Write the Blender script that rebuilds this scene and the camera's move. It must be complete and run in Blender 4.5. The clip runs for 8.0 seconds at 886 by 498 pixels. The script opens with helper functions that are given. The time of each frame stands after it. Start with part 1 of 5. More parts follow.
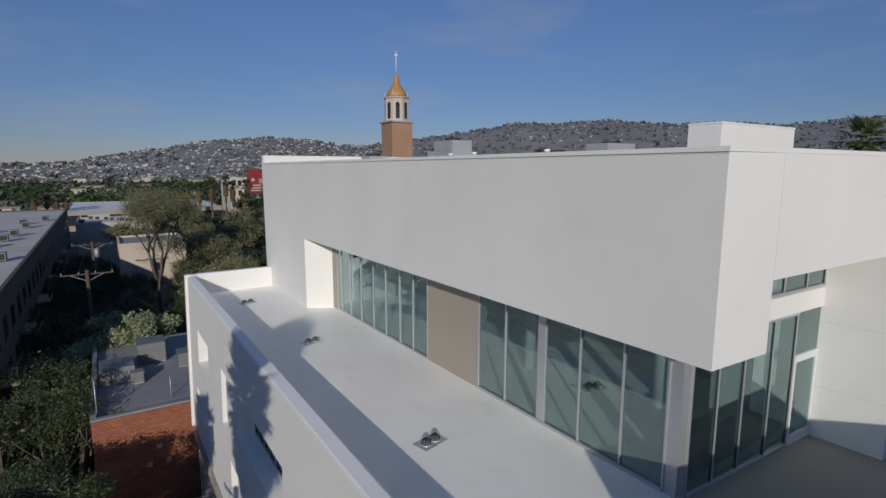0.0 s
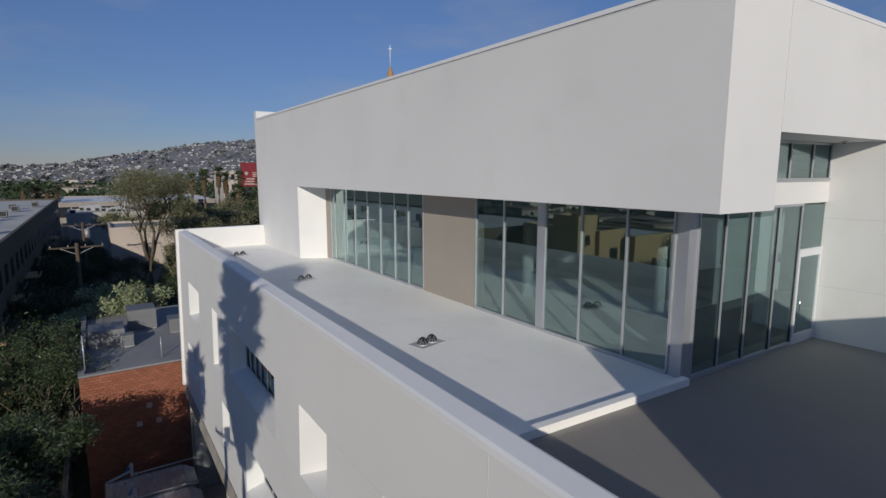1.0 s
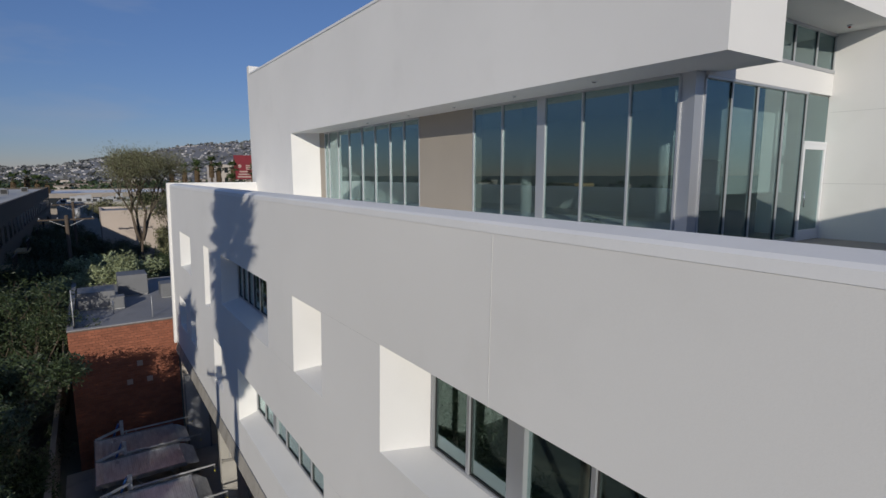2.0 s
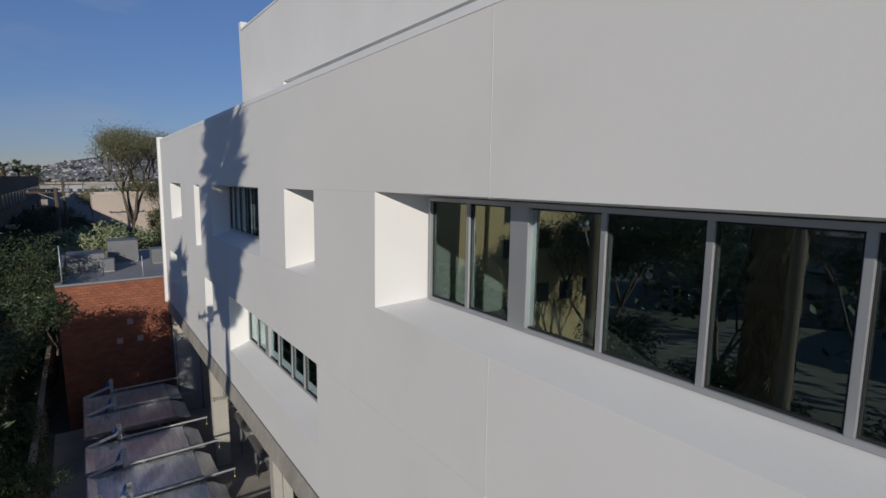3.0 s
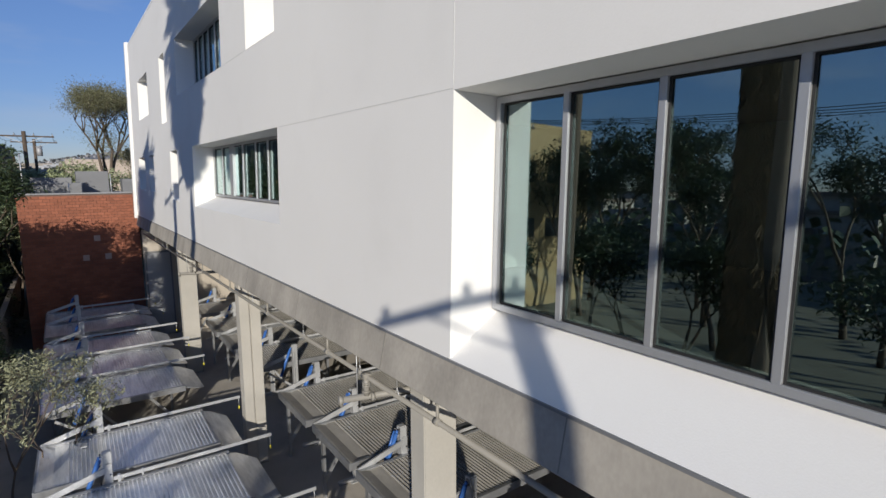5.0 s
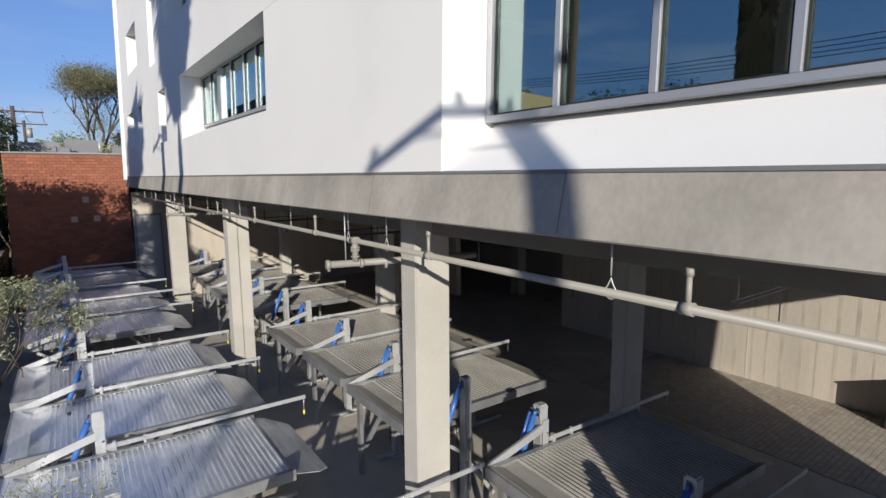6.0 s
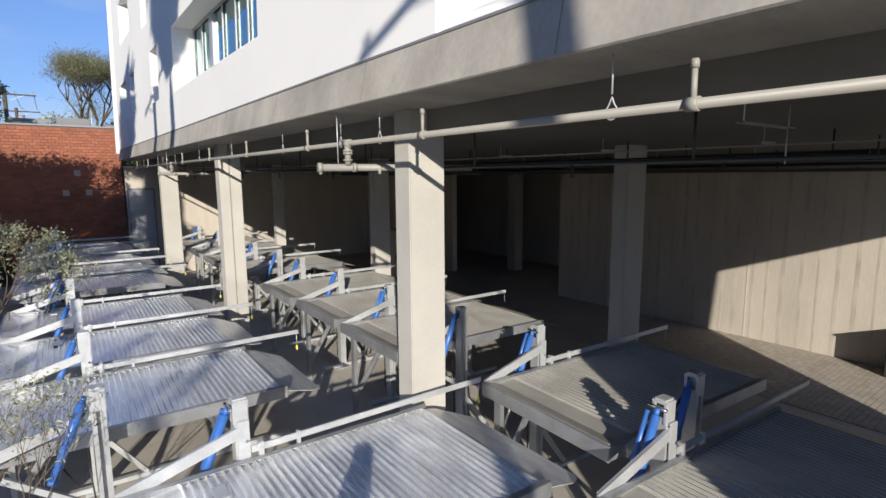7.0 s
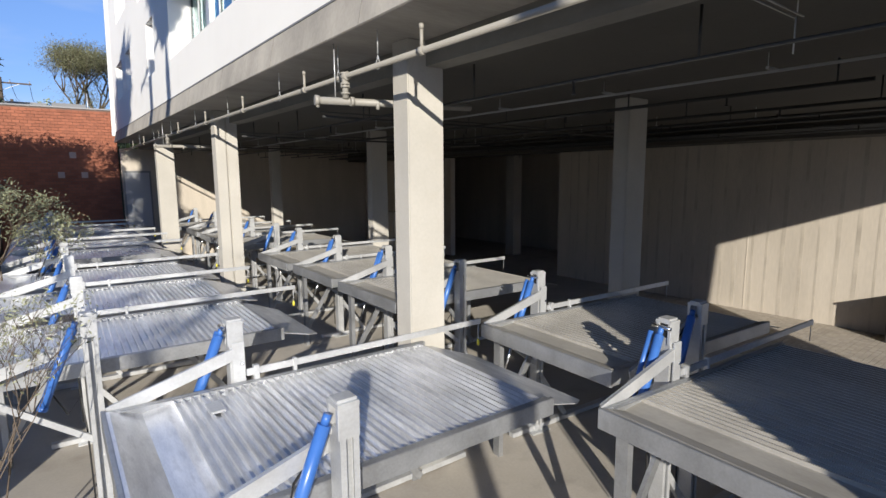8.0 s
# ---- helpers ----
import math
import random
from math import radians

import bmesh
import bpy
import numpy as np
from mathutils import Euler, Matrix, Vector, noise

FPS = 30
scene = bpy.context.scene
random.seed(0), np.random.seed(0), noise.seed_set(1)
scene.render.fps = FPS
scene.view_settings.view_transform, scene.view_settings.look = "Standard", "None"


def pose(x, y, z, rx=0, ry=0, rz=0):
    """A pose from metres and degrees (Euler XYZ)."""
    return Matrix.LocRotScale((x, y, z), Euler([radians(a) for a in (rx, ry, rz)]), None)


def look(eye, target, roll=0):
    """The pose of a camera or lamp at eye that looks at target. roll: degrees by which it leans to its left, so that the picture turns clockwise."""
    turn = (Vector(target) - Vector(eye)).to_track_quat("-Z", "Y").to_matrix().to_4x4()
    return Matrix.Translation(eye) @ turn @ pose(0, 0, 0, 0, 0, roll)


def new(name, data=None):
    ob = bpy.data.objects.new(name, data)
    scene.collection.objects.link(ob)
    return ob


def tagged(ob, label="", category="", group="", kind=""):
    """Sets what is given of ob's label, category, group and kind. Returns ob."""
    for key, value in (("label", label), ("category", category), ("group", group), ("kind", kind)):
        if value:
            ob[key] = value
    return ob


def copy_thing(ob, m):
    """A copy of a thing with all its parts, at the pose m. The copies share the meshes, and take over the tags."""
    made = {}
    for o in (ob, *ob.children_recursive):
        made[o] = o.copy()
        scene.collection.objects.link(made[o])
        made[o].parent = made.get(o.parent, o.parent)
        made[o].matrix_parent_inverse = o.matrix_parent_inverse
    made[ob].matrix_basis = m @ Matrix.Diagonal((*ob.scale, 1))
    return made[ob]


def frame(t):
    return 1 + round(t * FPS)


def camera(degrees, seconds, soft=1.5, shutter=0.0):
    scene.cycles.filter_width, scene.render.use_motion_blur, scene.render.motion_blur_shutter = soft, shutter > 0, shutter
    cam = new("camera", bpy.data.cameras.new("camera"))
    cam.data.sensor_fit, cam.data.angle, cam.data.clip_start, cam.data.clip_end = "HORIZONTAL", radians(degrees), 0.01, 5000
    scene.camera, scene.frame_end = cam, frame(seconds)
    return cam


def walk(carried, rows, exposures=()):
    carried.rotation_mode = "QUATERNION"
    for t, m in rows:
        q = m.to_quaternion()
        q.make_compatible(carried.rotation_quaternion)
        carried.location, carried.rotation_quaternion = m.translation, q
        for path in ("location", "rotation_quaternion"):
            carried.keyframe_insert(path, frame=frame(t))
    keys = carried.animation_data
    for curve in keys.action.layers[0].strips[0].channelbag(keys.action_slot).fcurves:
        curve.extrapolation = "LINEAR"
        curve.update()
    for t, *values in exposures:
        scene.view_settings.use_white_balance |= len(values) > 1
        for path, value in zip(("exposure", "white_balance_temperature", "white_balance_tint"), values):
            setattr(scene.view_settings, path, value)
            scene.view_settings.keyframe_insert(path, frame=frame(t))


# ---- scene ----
cam = camera(80.5, 8.0, soft=1.5)
METRES, EYE, TILT, LEAN, TURN = 17.25, 21.55, -8.7, 0.0, -33.0
ROWS = [
    (0.0, 0.0, 0.0, 0.0, -0.0, 0.0, 0.0),
    (0.5, -0.0013, 0.0108, -0.0809, -0.31, 0.18, 0.06),
    (1.0, -0.0036, 0.0221, -0.1612, -0.61, 0.33, 0.13),
    (1.5, -0.0059, 0.033, -0.2409, -0.92, 0.46, 0.21),
    (3.0, -0.0117, 0.0655, -0.4625, -1.81, 0.63, 0.47),
    (3.5, -0.0081, 0.0765, -0.5322, -2.16, 0.62, 0.57),
    (4.0, -0.0044, 0.0902, -0.6018, -2.55, 0.68, 0.64),
    (4.5, -0.0003, 0.1063, -0.6683, -2.9, 0.64, 0.72),
    (6.0, 0.005, 0.1414, -0.8534, -3.68, 0.66, 0.94),
    (6.5, 0.0053, 0.1478, -0.899, -3.89, 0.7, 0.98),
    (7.0, 0.0056, 0.1529, -0.933, -4.07, 0.7, 1.02),
    (7.5, 0.0047, 0.157, -0.96, -4.21, 0.73, 1.04),
    (8.0, 0.0042, 0.1607, -0.9859, -4.31, 0.76, 1.02),
]
EXPOSURES = [(0.0, -0.67), (1.7, -0.60), (3.0, -0.56), (4.0, -0.38), (4.7, -0.13), (5.8, 0.24), (6.6, 0.46), (8.0, 0.65)]
walk(cam, [(t, pose(0, 0, EYE, TILT, LEAN, TURN) @ pose(METRES * x, METRES * y, METRES * z, 90 + pitch, roll, yaw)) for t, x, y, z, yaw, pitch, roll in ROWS], EXPOSURES)

# ---- sky and sun ----
SUN = Vector((-0.497, -0.815, 0.296)).normalized()
world = bpy.data.worlds.new("world")
scene.world = world
world.use_nodes = True
wn, wl = world.node_tree.nodes, world.node_tree.links
sky = wn.new("ShaderNodeTexSky")
sky.sky_type = "NISHITA"
sky.sun_disc = False
sky.sun_elevation = radians(17.2)
sky.sun_rotation = radians(211.3)
sky.altitude = 900
sky.air_density, sky.dust_density, sky.ozone_density = 1.0, 0.10, 5.0
wn["Background"].inputs[1].default_value = 0.125
# thin high cirrus over the sky
wc = wn.new("ShaderNodeTexCoord")
wm = wn.new("ShaderNodeMapping")
wm.inputs["Scale"].default_value = (2.2, 2.2, 9.0)
wno = wn.new("ShaderNodeTexNoise")
wno.inputs["Scale"].default_value = 1.6
wno.inputs["Detail"].default_value = 6
wr = wn.new("ShaderNodeMapRange")
wr.inputs[1].default_value, wr.inputs[2].default_value = 0.52, 0.78
wr.inputs[3].default_value, wr.inputs[4].default_value = 0.0, 0.38
wmix = wn.new("ShaderNodeMix")
wmix.data_type = "RGBA"
wmix.inputs["B"].default_value = (3.6, 3.9, 4.6, 1)
wl.new(wc.outputs["Generated"], wm.inputs[0])
wl.new(wm.outputs[0], wno.inputs["Vector"])
wl.new(wno.outputs["Fac"], wr.inputs[0])
wl.new(wr.outputs[0], wmix.inputs["Factor"])
wt = wn.new("ShaderNodeMix")
wt.data_type, wt.blend_type = "RGBA", "MULTIPLY"
wt.inputs["Factor"].default_value = 1.0
wl.new(sky.outputs[0], wt.inputs["A"])
# grey city haze that dims the sky low down, the same all round
wsep, wcol = wn.new("ShaderNodeSeparateXYZ"), wn.new("ShaderNodeValToRGB")
wcol.color_ramp.elements[0].color = (0.60, 0.52, 0.60, 1)
wcol.color_ramp.elements[1].color = (1.35, 1.22, 1.25, 1)
mid = wcol.color_ramp.elements.new(0.34)
mid.color = (0.97, 0.87, 0.95, 1)
wl.new(wc.outputs["Generated"], wsep.inputs[0])
wl.new(wsep.outputs[2], wcol.inputs[0])
wl.new(wcol.outputs[0], wt.inputs["B"])
wl.new(wt.outputs["Result"], wmix.inputs["A"])
wl.new(wmix.outputs["Result"], wn["Background"].inputs[0])

sun_data = bpy.data.lights.new("sun", "SUN")
sun_data.energy, sun_data.angle, sun_data.color = 4.4, radians(0.53), (1.0, 0.935, 0.825)
sun_ob = new("sun", sun_data)
sun_ob.matrix_world = look(SUN * 50, (0, 0, 0))


# ---- materials ----
def shade(c, k):
    return tuple(min(1.0, v * k) for v in c[:3]) + (1,)


def mat(name, col, rough=0.6, metal=0.0, var=0.12, s1=0.6, s2=30.0, bump=0.1, dist=0.01, spots=0.0, spot_col=None, island=0.0, rand=0.0, stretch=(1, 1, 1), spec=0.5):
    m = bpy.data.materials.new(name)
    m.use_nodes = True
    n, l = m.node_tree.nodes, m.node_tree.links
    p = n["Principled BSDF"]
    p.inputs["Roughness"].default_value, p.inputs["Metallic"].default_value = rough, metal
    p.inputs["Specular IOR Level"].default_value = spec
    g = n.new("ShaderNodeNewGeometry")
    mp = n.new("ShaderNodeMapping")
    mp.inputs["Scale"].default_value = stretch
    l.new(g.outputs["Position"], mp.inputs[0])
    big, fine = n.new("ShaderNodeTexNoise"), n.new("ShaderNodeTexNoise")
    big.inputs["Scale"].default_value, fine.inputs["Scale"].default_value = s1, s2
    big.inputs["Detail"].default_value, fine.inputs["Detail"].default_value = 5, 3
    for t in (big, fine):
        l.new(mp.outputs[0], t.inputs["Vector"])
    add = n.new("ShaderNodeMath")
    add.operation = "MULTIPLY_ADD"
    add.inputs[1].default_value = 0.35
    l.new(fine.outputs["Fac"], add.inputs[0])
    l.new(big.outputs["Fac"], add.inputs[2])
    mr = n.new("ShaderNodeMapRange")
    mr.inputs[1].default_value, mr.inputs[2].default_value = 0.42, 0.95
    l.new(add.outputs[0], mr.inputs[0])
    mx = n.new("ShaderNodeMix")
    mx.data_type = "RGBA"
    mx.inputs["A"].default_value, mx.inputs["B"].default_value = shade(col, 1 - var), shade(col, 1 + var)
    l.new(mr.outputs[0], mx.inputs["Factor"])
    out = mx.outputs["Result"]
    if spots:
        st = n.new("ShaderNodeTexNoise")
        st.inputs["Scale"].default_value, st.inputs["Detail"].default_value = s1 * 2.7, 8
        l.new(mp.outputs[0], st.inputs["Vector"])
        sr = n.new("ShaderNodeMapRange")
        sr.inputs[1].default_value, sr.inputs[2].default_value = 0.55, 0.75
        sr.inputs[4].default_value = spots
        l.new(st.outputs["Fac"], sr.inputs[0])
        m2 = n.new("ShaderNodeMix")
        m2.data_type = "RGBA"
        m2.inputs["B"].default_value = (*(spot_col or shade(col, 0.45))[:3], 1)
        l.new(sr.outputs[0], m2.inputs["Factor"])
        l.new(out, m2.inputs["A"])
        out = m2.outputs["Result"]
    if island or rand:
        src = g.outputs["Random Per Island"] if island else n.new("ShaderNodeObjectInfo").outputs["Random"]
        k = island or rand
        vr = n.new("ShaderNodeMapRange")
        vr.inputs[3].default_value, vr.inputs[4].default_value = 1 - k, 1 + k
        l.new(src, vr.inputs[0])
        hs = n.new("ShaderNodeHueSaturation")
        l.new(vr.outputs[0], hs.inputs["Value"])
        l.new(out, hs.inputs["Color"])
        out = hs.outputs["Color"]
    l.new(out, p.inputs["Base Color"])
    if bump:
        b = n.new("ShaderNodeBump")
        b.inputs["Strength"].default_value, b.inputs["Distance"].default_value = bump, dist
        l.new(fine.outputs["Fac"], b.inputs["Height"])
        l.new(b.outputs[0], p.inputs["Normal"])
    rr = n.new("ShaderNodeMapRange")
    rr.inputs[3].default_value, rr.inputs[4].default_value = max(0.02, rough - 0.1), min(1, rough + 0.12)
    l.new(big.outputs["Fac"], rr.inputs[0])
    l.new(rr.outputs[0], p.inputs["Roughness"])
    return m


def glass(name, tint, face, rough=0.0):
    """Coated pane: tint and mirror share of each of its two faces."""
    m = bpy.data.materials.new(name)
    m.use_nodes = True
    n, l = m.node_tree.nodes, m.node_tree.links
    n.remove(n["Principled BSDF"])
    tr, gl, mix, lw = n.new("ShaderNodeBsdfTransparent"), n.new("ShaderNodeBsdfGlossy"), n.new("ShaderNodeMixShader"), n.new("ShaderNodeLayerWeight")
    pw, fr = n.new("ShaderNodeMath"), n.new("ShaderNodeMath")
    pw.operation, fr.operation = "POWER", "MULTIPLY_ADD"
    lw.inputs[0].default_value, pw.inputs[1].default_value = 0.5, 4.0
    fr.inputs[1].default_value, fr.inputs[2].default_value = 1 - face, face
    l.new(lw.outputs["Facing"], pw.inputs[0])
    l.new(pw.outputs[0], fr.inputs[0])
    tr.inputs[0].default_value = (*tint, 1)
    gl.inputs["Roughness"].default_value = rough
    gl.inputs["Color"].default_value = (0.80, 0.96, 0.96, 1)
    # faint waviness of the float glass
    no, bu = n.new("ShaderNodeTexNoise"), n.new("ShaderNodeBump")
    no.inputs["Scale"].default_value = 0.9
    bu.inputs["Strength"].default_value, bu.inputs["Distance"].default_value = 0.05, 0.01
    ge = n.new("ShaderNodeNewGeometry")
    l.new(ge.outputs["Position"], no.inputs["Vector"])
    l.new(no.outputs["Fac"], bu.inputs["Height"])
    l.new(bu.outputs[0], gl.inputs["Normal"])
    l.new(fr.outputs[0], mix.inputs[0])
    l.new(tr.outputs[0], mix.inputs[1])
    l.new(gl.outputs[0], mix.inputs[2])
    l.new(mix.outputs[0], n["Material Output"].inputs[0])
    return m


STUCCO = mat("white_stucco", (0.755, 0.745, 0.725), 0.85, var=0.035, s1=0.25, s2=55, bump=0.2, dist=0.006, spots=0.26, spot_col=(0.64, 0.63, 0.605))
COPING = mat("white_coping", (0.80, 0.80, 0.80), 0.55, var=0.03, s1=0.8, s2=30, bump=0.05, spots=0.1, spot_col=(0.6, 0.6, 0.58))
JOINT = mat("joint_shadow_line", (0.62, 0.615, 0.60), 0.8, var=0.05, bump=0)
MEMBRANE = mat("white_roof_membrane", (0.97, 0.94, 0.89), 0.6, var=0.05, s1=0.35, s2=14, bump=0.10, spots=0.22, spot_col=(0.68, 0.65, 0.60))
DECK = mat("grey_deck_coating", (0.27, 0.25, 0.225), 0.75, var=0.12, s1=0.4, s2=25, bump=0.12, spots=0.25, spot_col=(0.24, 0.23, 0.22))
TAN = mat("tan_panel", (0.36, 0.32, 0.27), 0.8, var=0.05, s1=0.5, s2=60, bump=0.1)
ALU = mat("anodised_aluminium", (0.55, 0.56, 0.58), 0.42, 0.65, var=0.05, s2=60, bump=0.03)
ALU_WHITE = mat("white_painted_aluminium", (0.72, 0.73, 0.74), 0.45, 0.0, var=0.03, bump=0.02)
GLASS = glass("tinted_glass", (0.57, 0.66, 0.65), 0.34)
GLASS_UP = glass("green_clear_glass", (0.48, 0.58, 0.59), 0.23)
ROOM = mat("room_plaster", (0.66, 0.66, 0.64), 0.9, var=0.05, bump=0.02)
ROOM_WHITE = mat("room_white_plaster", (0.86, 0.86, 0.84), 0.9, var=0.04, bump=0.02)
ROOM_DARK = mat("room_carpet", (0.24, 0.245, 0.24), 0.95, var=0.1, bump=0.1)
BLIND = mat("white_blind", (0.75, 0.77, 0.76), 0.8, var=0.04, bump=0.03)
CONCRETE = mat("board_marked_concrete", (0.35, 0.325, 0.285), 0.85, var=0.24, s1=1.6, s2=22, bump=0.10, dist=0.008, spots=0.35, spot_col=(0.25, 0.228, 0.20), stretch=(0.3, 1.0, 0.7))
CONC_COL = mat("column_concrete", (0.445, 0.425, 0.385), 0.85, var=0.10, s1=0.9, s2=26, bump=0.16, spots=0.25, spot_col=(0.40, 0.36, 0.31))
CONC_WALL = mat("garage_wall_concrete", (0.48, 0.43, 0.365), 0.9, var=0.15, s1=0.9, s2=20, bump=0.15, spots=0.3, spot_col=(0.36, 0.32, 0.27), stretch=(1, 1, 0.2))
# beam concrete darkened in colour for the shade behind the edge beam
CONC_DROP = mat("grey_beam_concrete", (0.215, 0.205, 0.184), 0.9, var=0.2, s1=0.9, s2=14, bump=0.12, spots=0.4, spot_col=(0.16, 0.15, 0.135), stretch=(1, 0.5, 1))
# ceiling concrete coloured near black to carry the garage's deep shade
CEIL = mat("shaded_ceiling_concrete", (0.085, 0.08, 0.07), 0.9, var=0.12, s1=0.5, s2=18, bump=0.12, spots=0.3, spot_col=(0.12, 0.11, 0.10))
FLOOR = mat("garage_floor_concrete", (0.44, 0.405, 0.355), 0.8, var=0.16, s1=0.6, s2=25, bump=0.15, spots=0.45, spot_col=(0.25, 0.22, 0.19))
GALV = mat("galvanised_steel", (0.84, 0.85, 0.87), 0.36, 0.70, var=0.26, s1=1.8, s2=28, bump=0.10, dist=0.004, spots=0.5, spot_col=(0.50, 0.50, 0.51), stretch=(4, 0.7, 1))
# dusty inner decks, their colour also lowered for shade under the building
GALV_DUSTY = mat("dusty_shaded_galvanised_steel", (0.37, 0.352, 0.318), 0.58, 0.15, var=0.22, s1=1.6, s2=24, bump=0.08, dist=0.004, spots=0.5, spot_col=(0.26, 0.245, 0.22), stretch=(2, 0.8, 1))
RIB = mat("rubbed_bright_rib", (0.90, 0.90, 0.90), 0.34, 0.75, var=0.15, s1=3, s2=40, bump=0.05, dist=0.003, spots=0.4, spot_col=(0.55, 0.55, 0.55))
GALV_FRAME = mat("galvanised_frame", (0.54, 0.55, 0.56), 0.44, 0.5, var=0.18, s1=2.5, s2=40, bump=0.08, dist=0.004, spots=0.4, spot_col=(0.42, 0.42, 0.42))
GALV_RAIL = mat("dull_galvanised_rail", (0.40, 0.41, 0.425), 0.42, 0.7, var=0.22, s1=2.5, s2=40, bump=0.08, dist=0.004, spots=0.5, spot_col=(0.27, 0.27, 0.27))
BLUE = mat("blue_cylinder_paint", (0.045, 0.14, 0.43), 0.32, 0.0, var=0.10, s1=4, bump=0.02)
CHROME = mat("polished_rod", (0.75, 0.76, 0.78), 0.15, 1.0, var=0.03, bump=0)
BLACK = mat("black_rubber", (0.02, 0.02, 0.02), 0.6, bump=0.02)
YELLOW = mat("yellow_tag", (0.70, 0.62, 0.06), 0.5, bump=0)
REDP = mat("red_valve_paint", (0.45, 0.03, 0.02), 0.5, bump=0)
PIPE = mat("cream_pipe_paint", (0.28, 0.265, 0.235), 0.5, var=0.06, s1=3, bump=0.03)
BOARD = mat("board_joint_stain", (0.43, 0.385, 0.325), 0.9, var=0.2, s1=1.5, bump=0.05)
PIPE_DARK = mat("dark_pipe", (0.05, 0.05, 0.05), 0.5, 0.3, var=0.1, bump=0.02)
BRICK = mat("red_brick", (0.29, 0.106, 0.062), 0.9, var=0.18, s1=1.2, s2=45, bump=0.25, dist=0.006, rand=0.14)
BRICK_J = mat("red_brick_field", (0.29, 0.106, 0.062), 0.9, var=0.18, s1=1.2, s2=45, bump=0.25, dist=0.006, island=0.14)
MORTAR = mat("mortar", (0.16, 0.10, 0.08), 0.95, var=0.1, bump=0.2)
PLATE = mat("pale_wall_plate", (0.48, 0.36, 0.31), 0.7, bump=0.05)
ROOF_GREY = mat("grey_flat_roof", (0.27, 0.27, 0.28), 0.85, var=0.12, s1=0.3, s2=15, bump=0.1, spots=0.3)
AC_OLD = mat("weathered_ac_casing", (0.20, 0.205, 0.215), 0.6, 0.2, var=0.15, bump=0.03)
AC = mat("ac_casing", (0.38, 0.39, 0.41), 0.5, 0.2, var=0.08, bump=0.03)
# stucco colour lowered to hold the shade on the alley side
APT_WALL = mat("shaded_apartment_stucco", (0.10, 0.085, 0.066), 0.9, var=0.08, s1=0.3, s2=20, bump=0.15)
APT_YELLOW = mat("ochre_stucco", (0.42, 0.31, 0.165), 0.9, var=0.08, s1=0.3, s2=20, bump=0.15)
APT_ROOF = mat("apartment_roof", (0.55, 0.535, 0.50), 0.85, var=0.10, s1=0.2, s2=8, bump=0.1, spots=0.3)
DARKGLASS = mat("dark_window_glass", (0.03, 0.035, 0.04), 0.12, 0.0, var=0.1, bump=0)
GARDEN_WALL = mat("garden_wall_render", (0.34, 0.30, 0.26), 0.9, var=0.12, s1=0.6, s2=18, bump=0.2, spots=0.3)
ASPHALT = mat("asphalt", (0.055, 0.055, 0.058), 0.9, var=0.2, s1=0.5, s2=30, bump=0.3, spots=0.2, spot_col=(0.09, 0.09, 0.085))
GROUND = mat("far_ground", (0.17, 0.165, 0.125), 0.95, var=0.35, s1=0.02, s2=0.4, bump=0.0, spots=0.6, spot_col=(0.05, 0.065, 0.03))
WOOD = mat("weathered_pole_wood", (0.10, 0.075, 0.055), 0.9, var=0.2, s1=2, s2=30, bump=0.3, stretch=(6, 6, 0.6))
BARK = mat("bark", (0.13, 0.10, 0.075), 0.9, var=0.25, s1=3, s2=25, bump=0.5, dist=0.02, stretch=(3, 3, 0.7))
LEAF_OLIVE = mat("olive_leaf", (0.265, 0.275, 0.17), 0.6, var=0.25, s1=1.5, bump=0, island=0.35)
LEAF_DARK = mat("dark_leaf", (0.046, 0.068, 0.028), 0.5, var=0.25, s1=1.0, bump=0, island=0.40)
LEAF_PALE = mat("pale_leaf", (0.30, 0.34, 0.19), 0.55, var=0.2, s1=1.0, bump=0, island=0.35)
LEAF_DRY = mat("sparse_leaf", (0.185, 0.185, 0.10), 0.6, var=0.2, s1=1.0, bump=0, island=0.35)
LEAF_MID = mat("mid_green_leaf", (0.065, 0.10, 0.038), 0.5, var=0.25, s1=1.0, bump=0, island=0.4)
PALM_GREEN = mat("palm_leaf", (0.06, 0.09, 0.03), 0.5, var=0.2, s1=1.0, bump=0, island=0.3)
PALM_DRY = mat("dead_palm_leaf", (0.13, 0.09, 0.05), 0.85, var=0.25, s1=1.0, bump=0, island=0.35)
# distance haze mixed into these hill colours: greyer and closer in tone
HILL = mat("hazed_hill_scrub", (0.205, 0.205, 0.215), 0.95, var=0.22, s1=0.006, s2=0.06, bump=0.0, spots=0.5, spot_col=(0.15, 0.155, 0.16))
HILL_TREE = mat("hazed_hillside_leaf", (0.15, 0.155, 0.155), 0.8, var=0.2, s1=0.02, bump=0, island=0.3)
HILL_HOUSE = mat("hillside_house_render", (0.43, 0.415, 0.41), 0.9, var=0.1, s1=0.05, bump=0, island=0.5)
HOUSE_FAR = mat("far_house_render", (0.40, 0.36, 0.32), 0.9, var=0.1, s1=0.05, bump=0, island=0.4)
HOUSE_ROOF = mat("far_house_roof", (0.20, 0.155, 0.13), 0.9, var=0.2, s1=0.05, bump=0, island=0.4)
TOWER_TAN = mat("tower_brick", (0.36, 0.215, 0.145), 0.9, var=0.08, s1=0.3, s2=4, bump=0.1)
TOWER_CREAM = mat("tower_cream", (0.53, 0.45, 0.39), 0.85, var=0.06, s1=0.3, bump=0.05)
GOLD = mat("gilded_dome", (0.46, 0.25, 0.09), 0.55, 0.1, var=0.12, s1=0.6, bump=0.05)
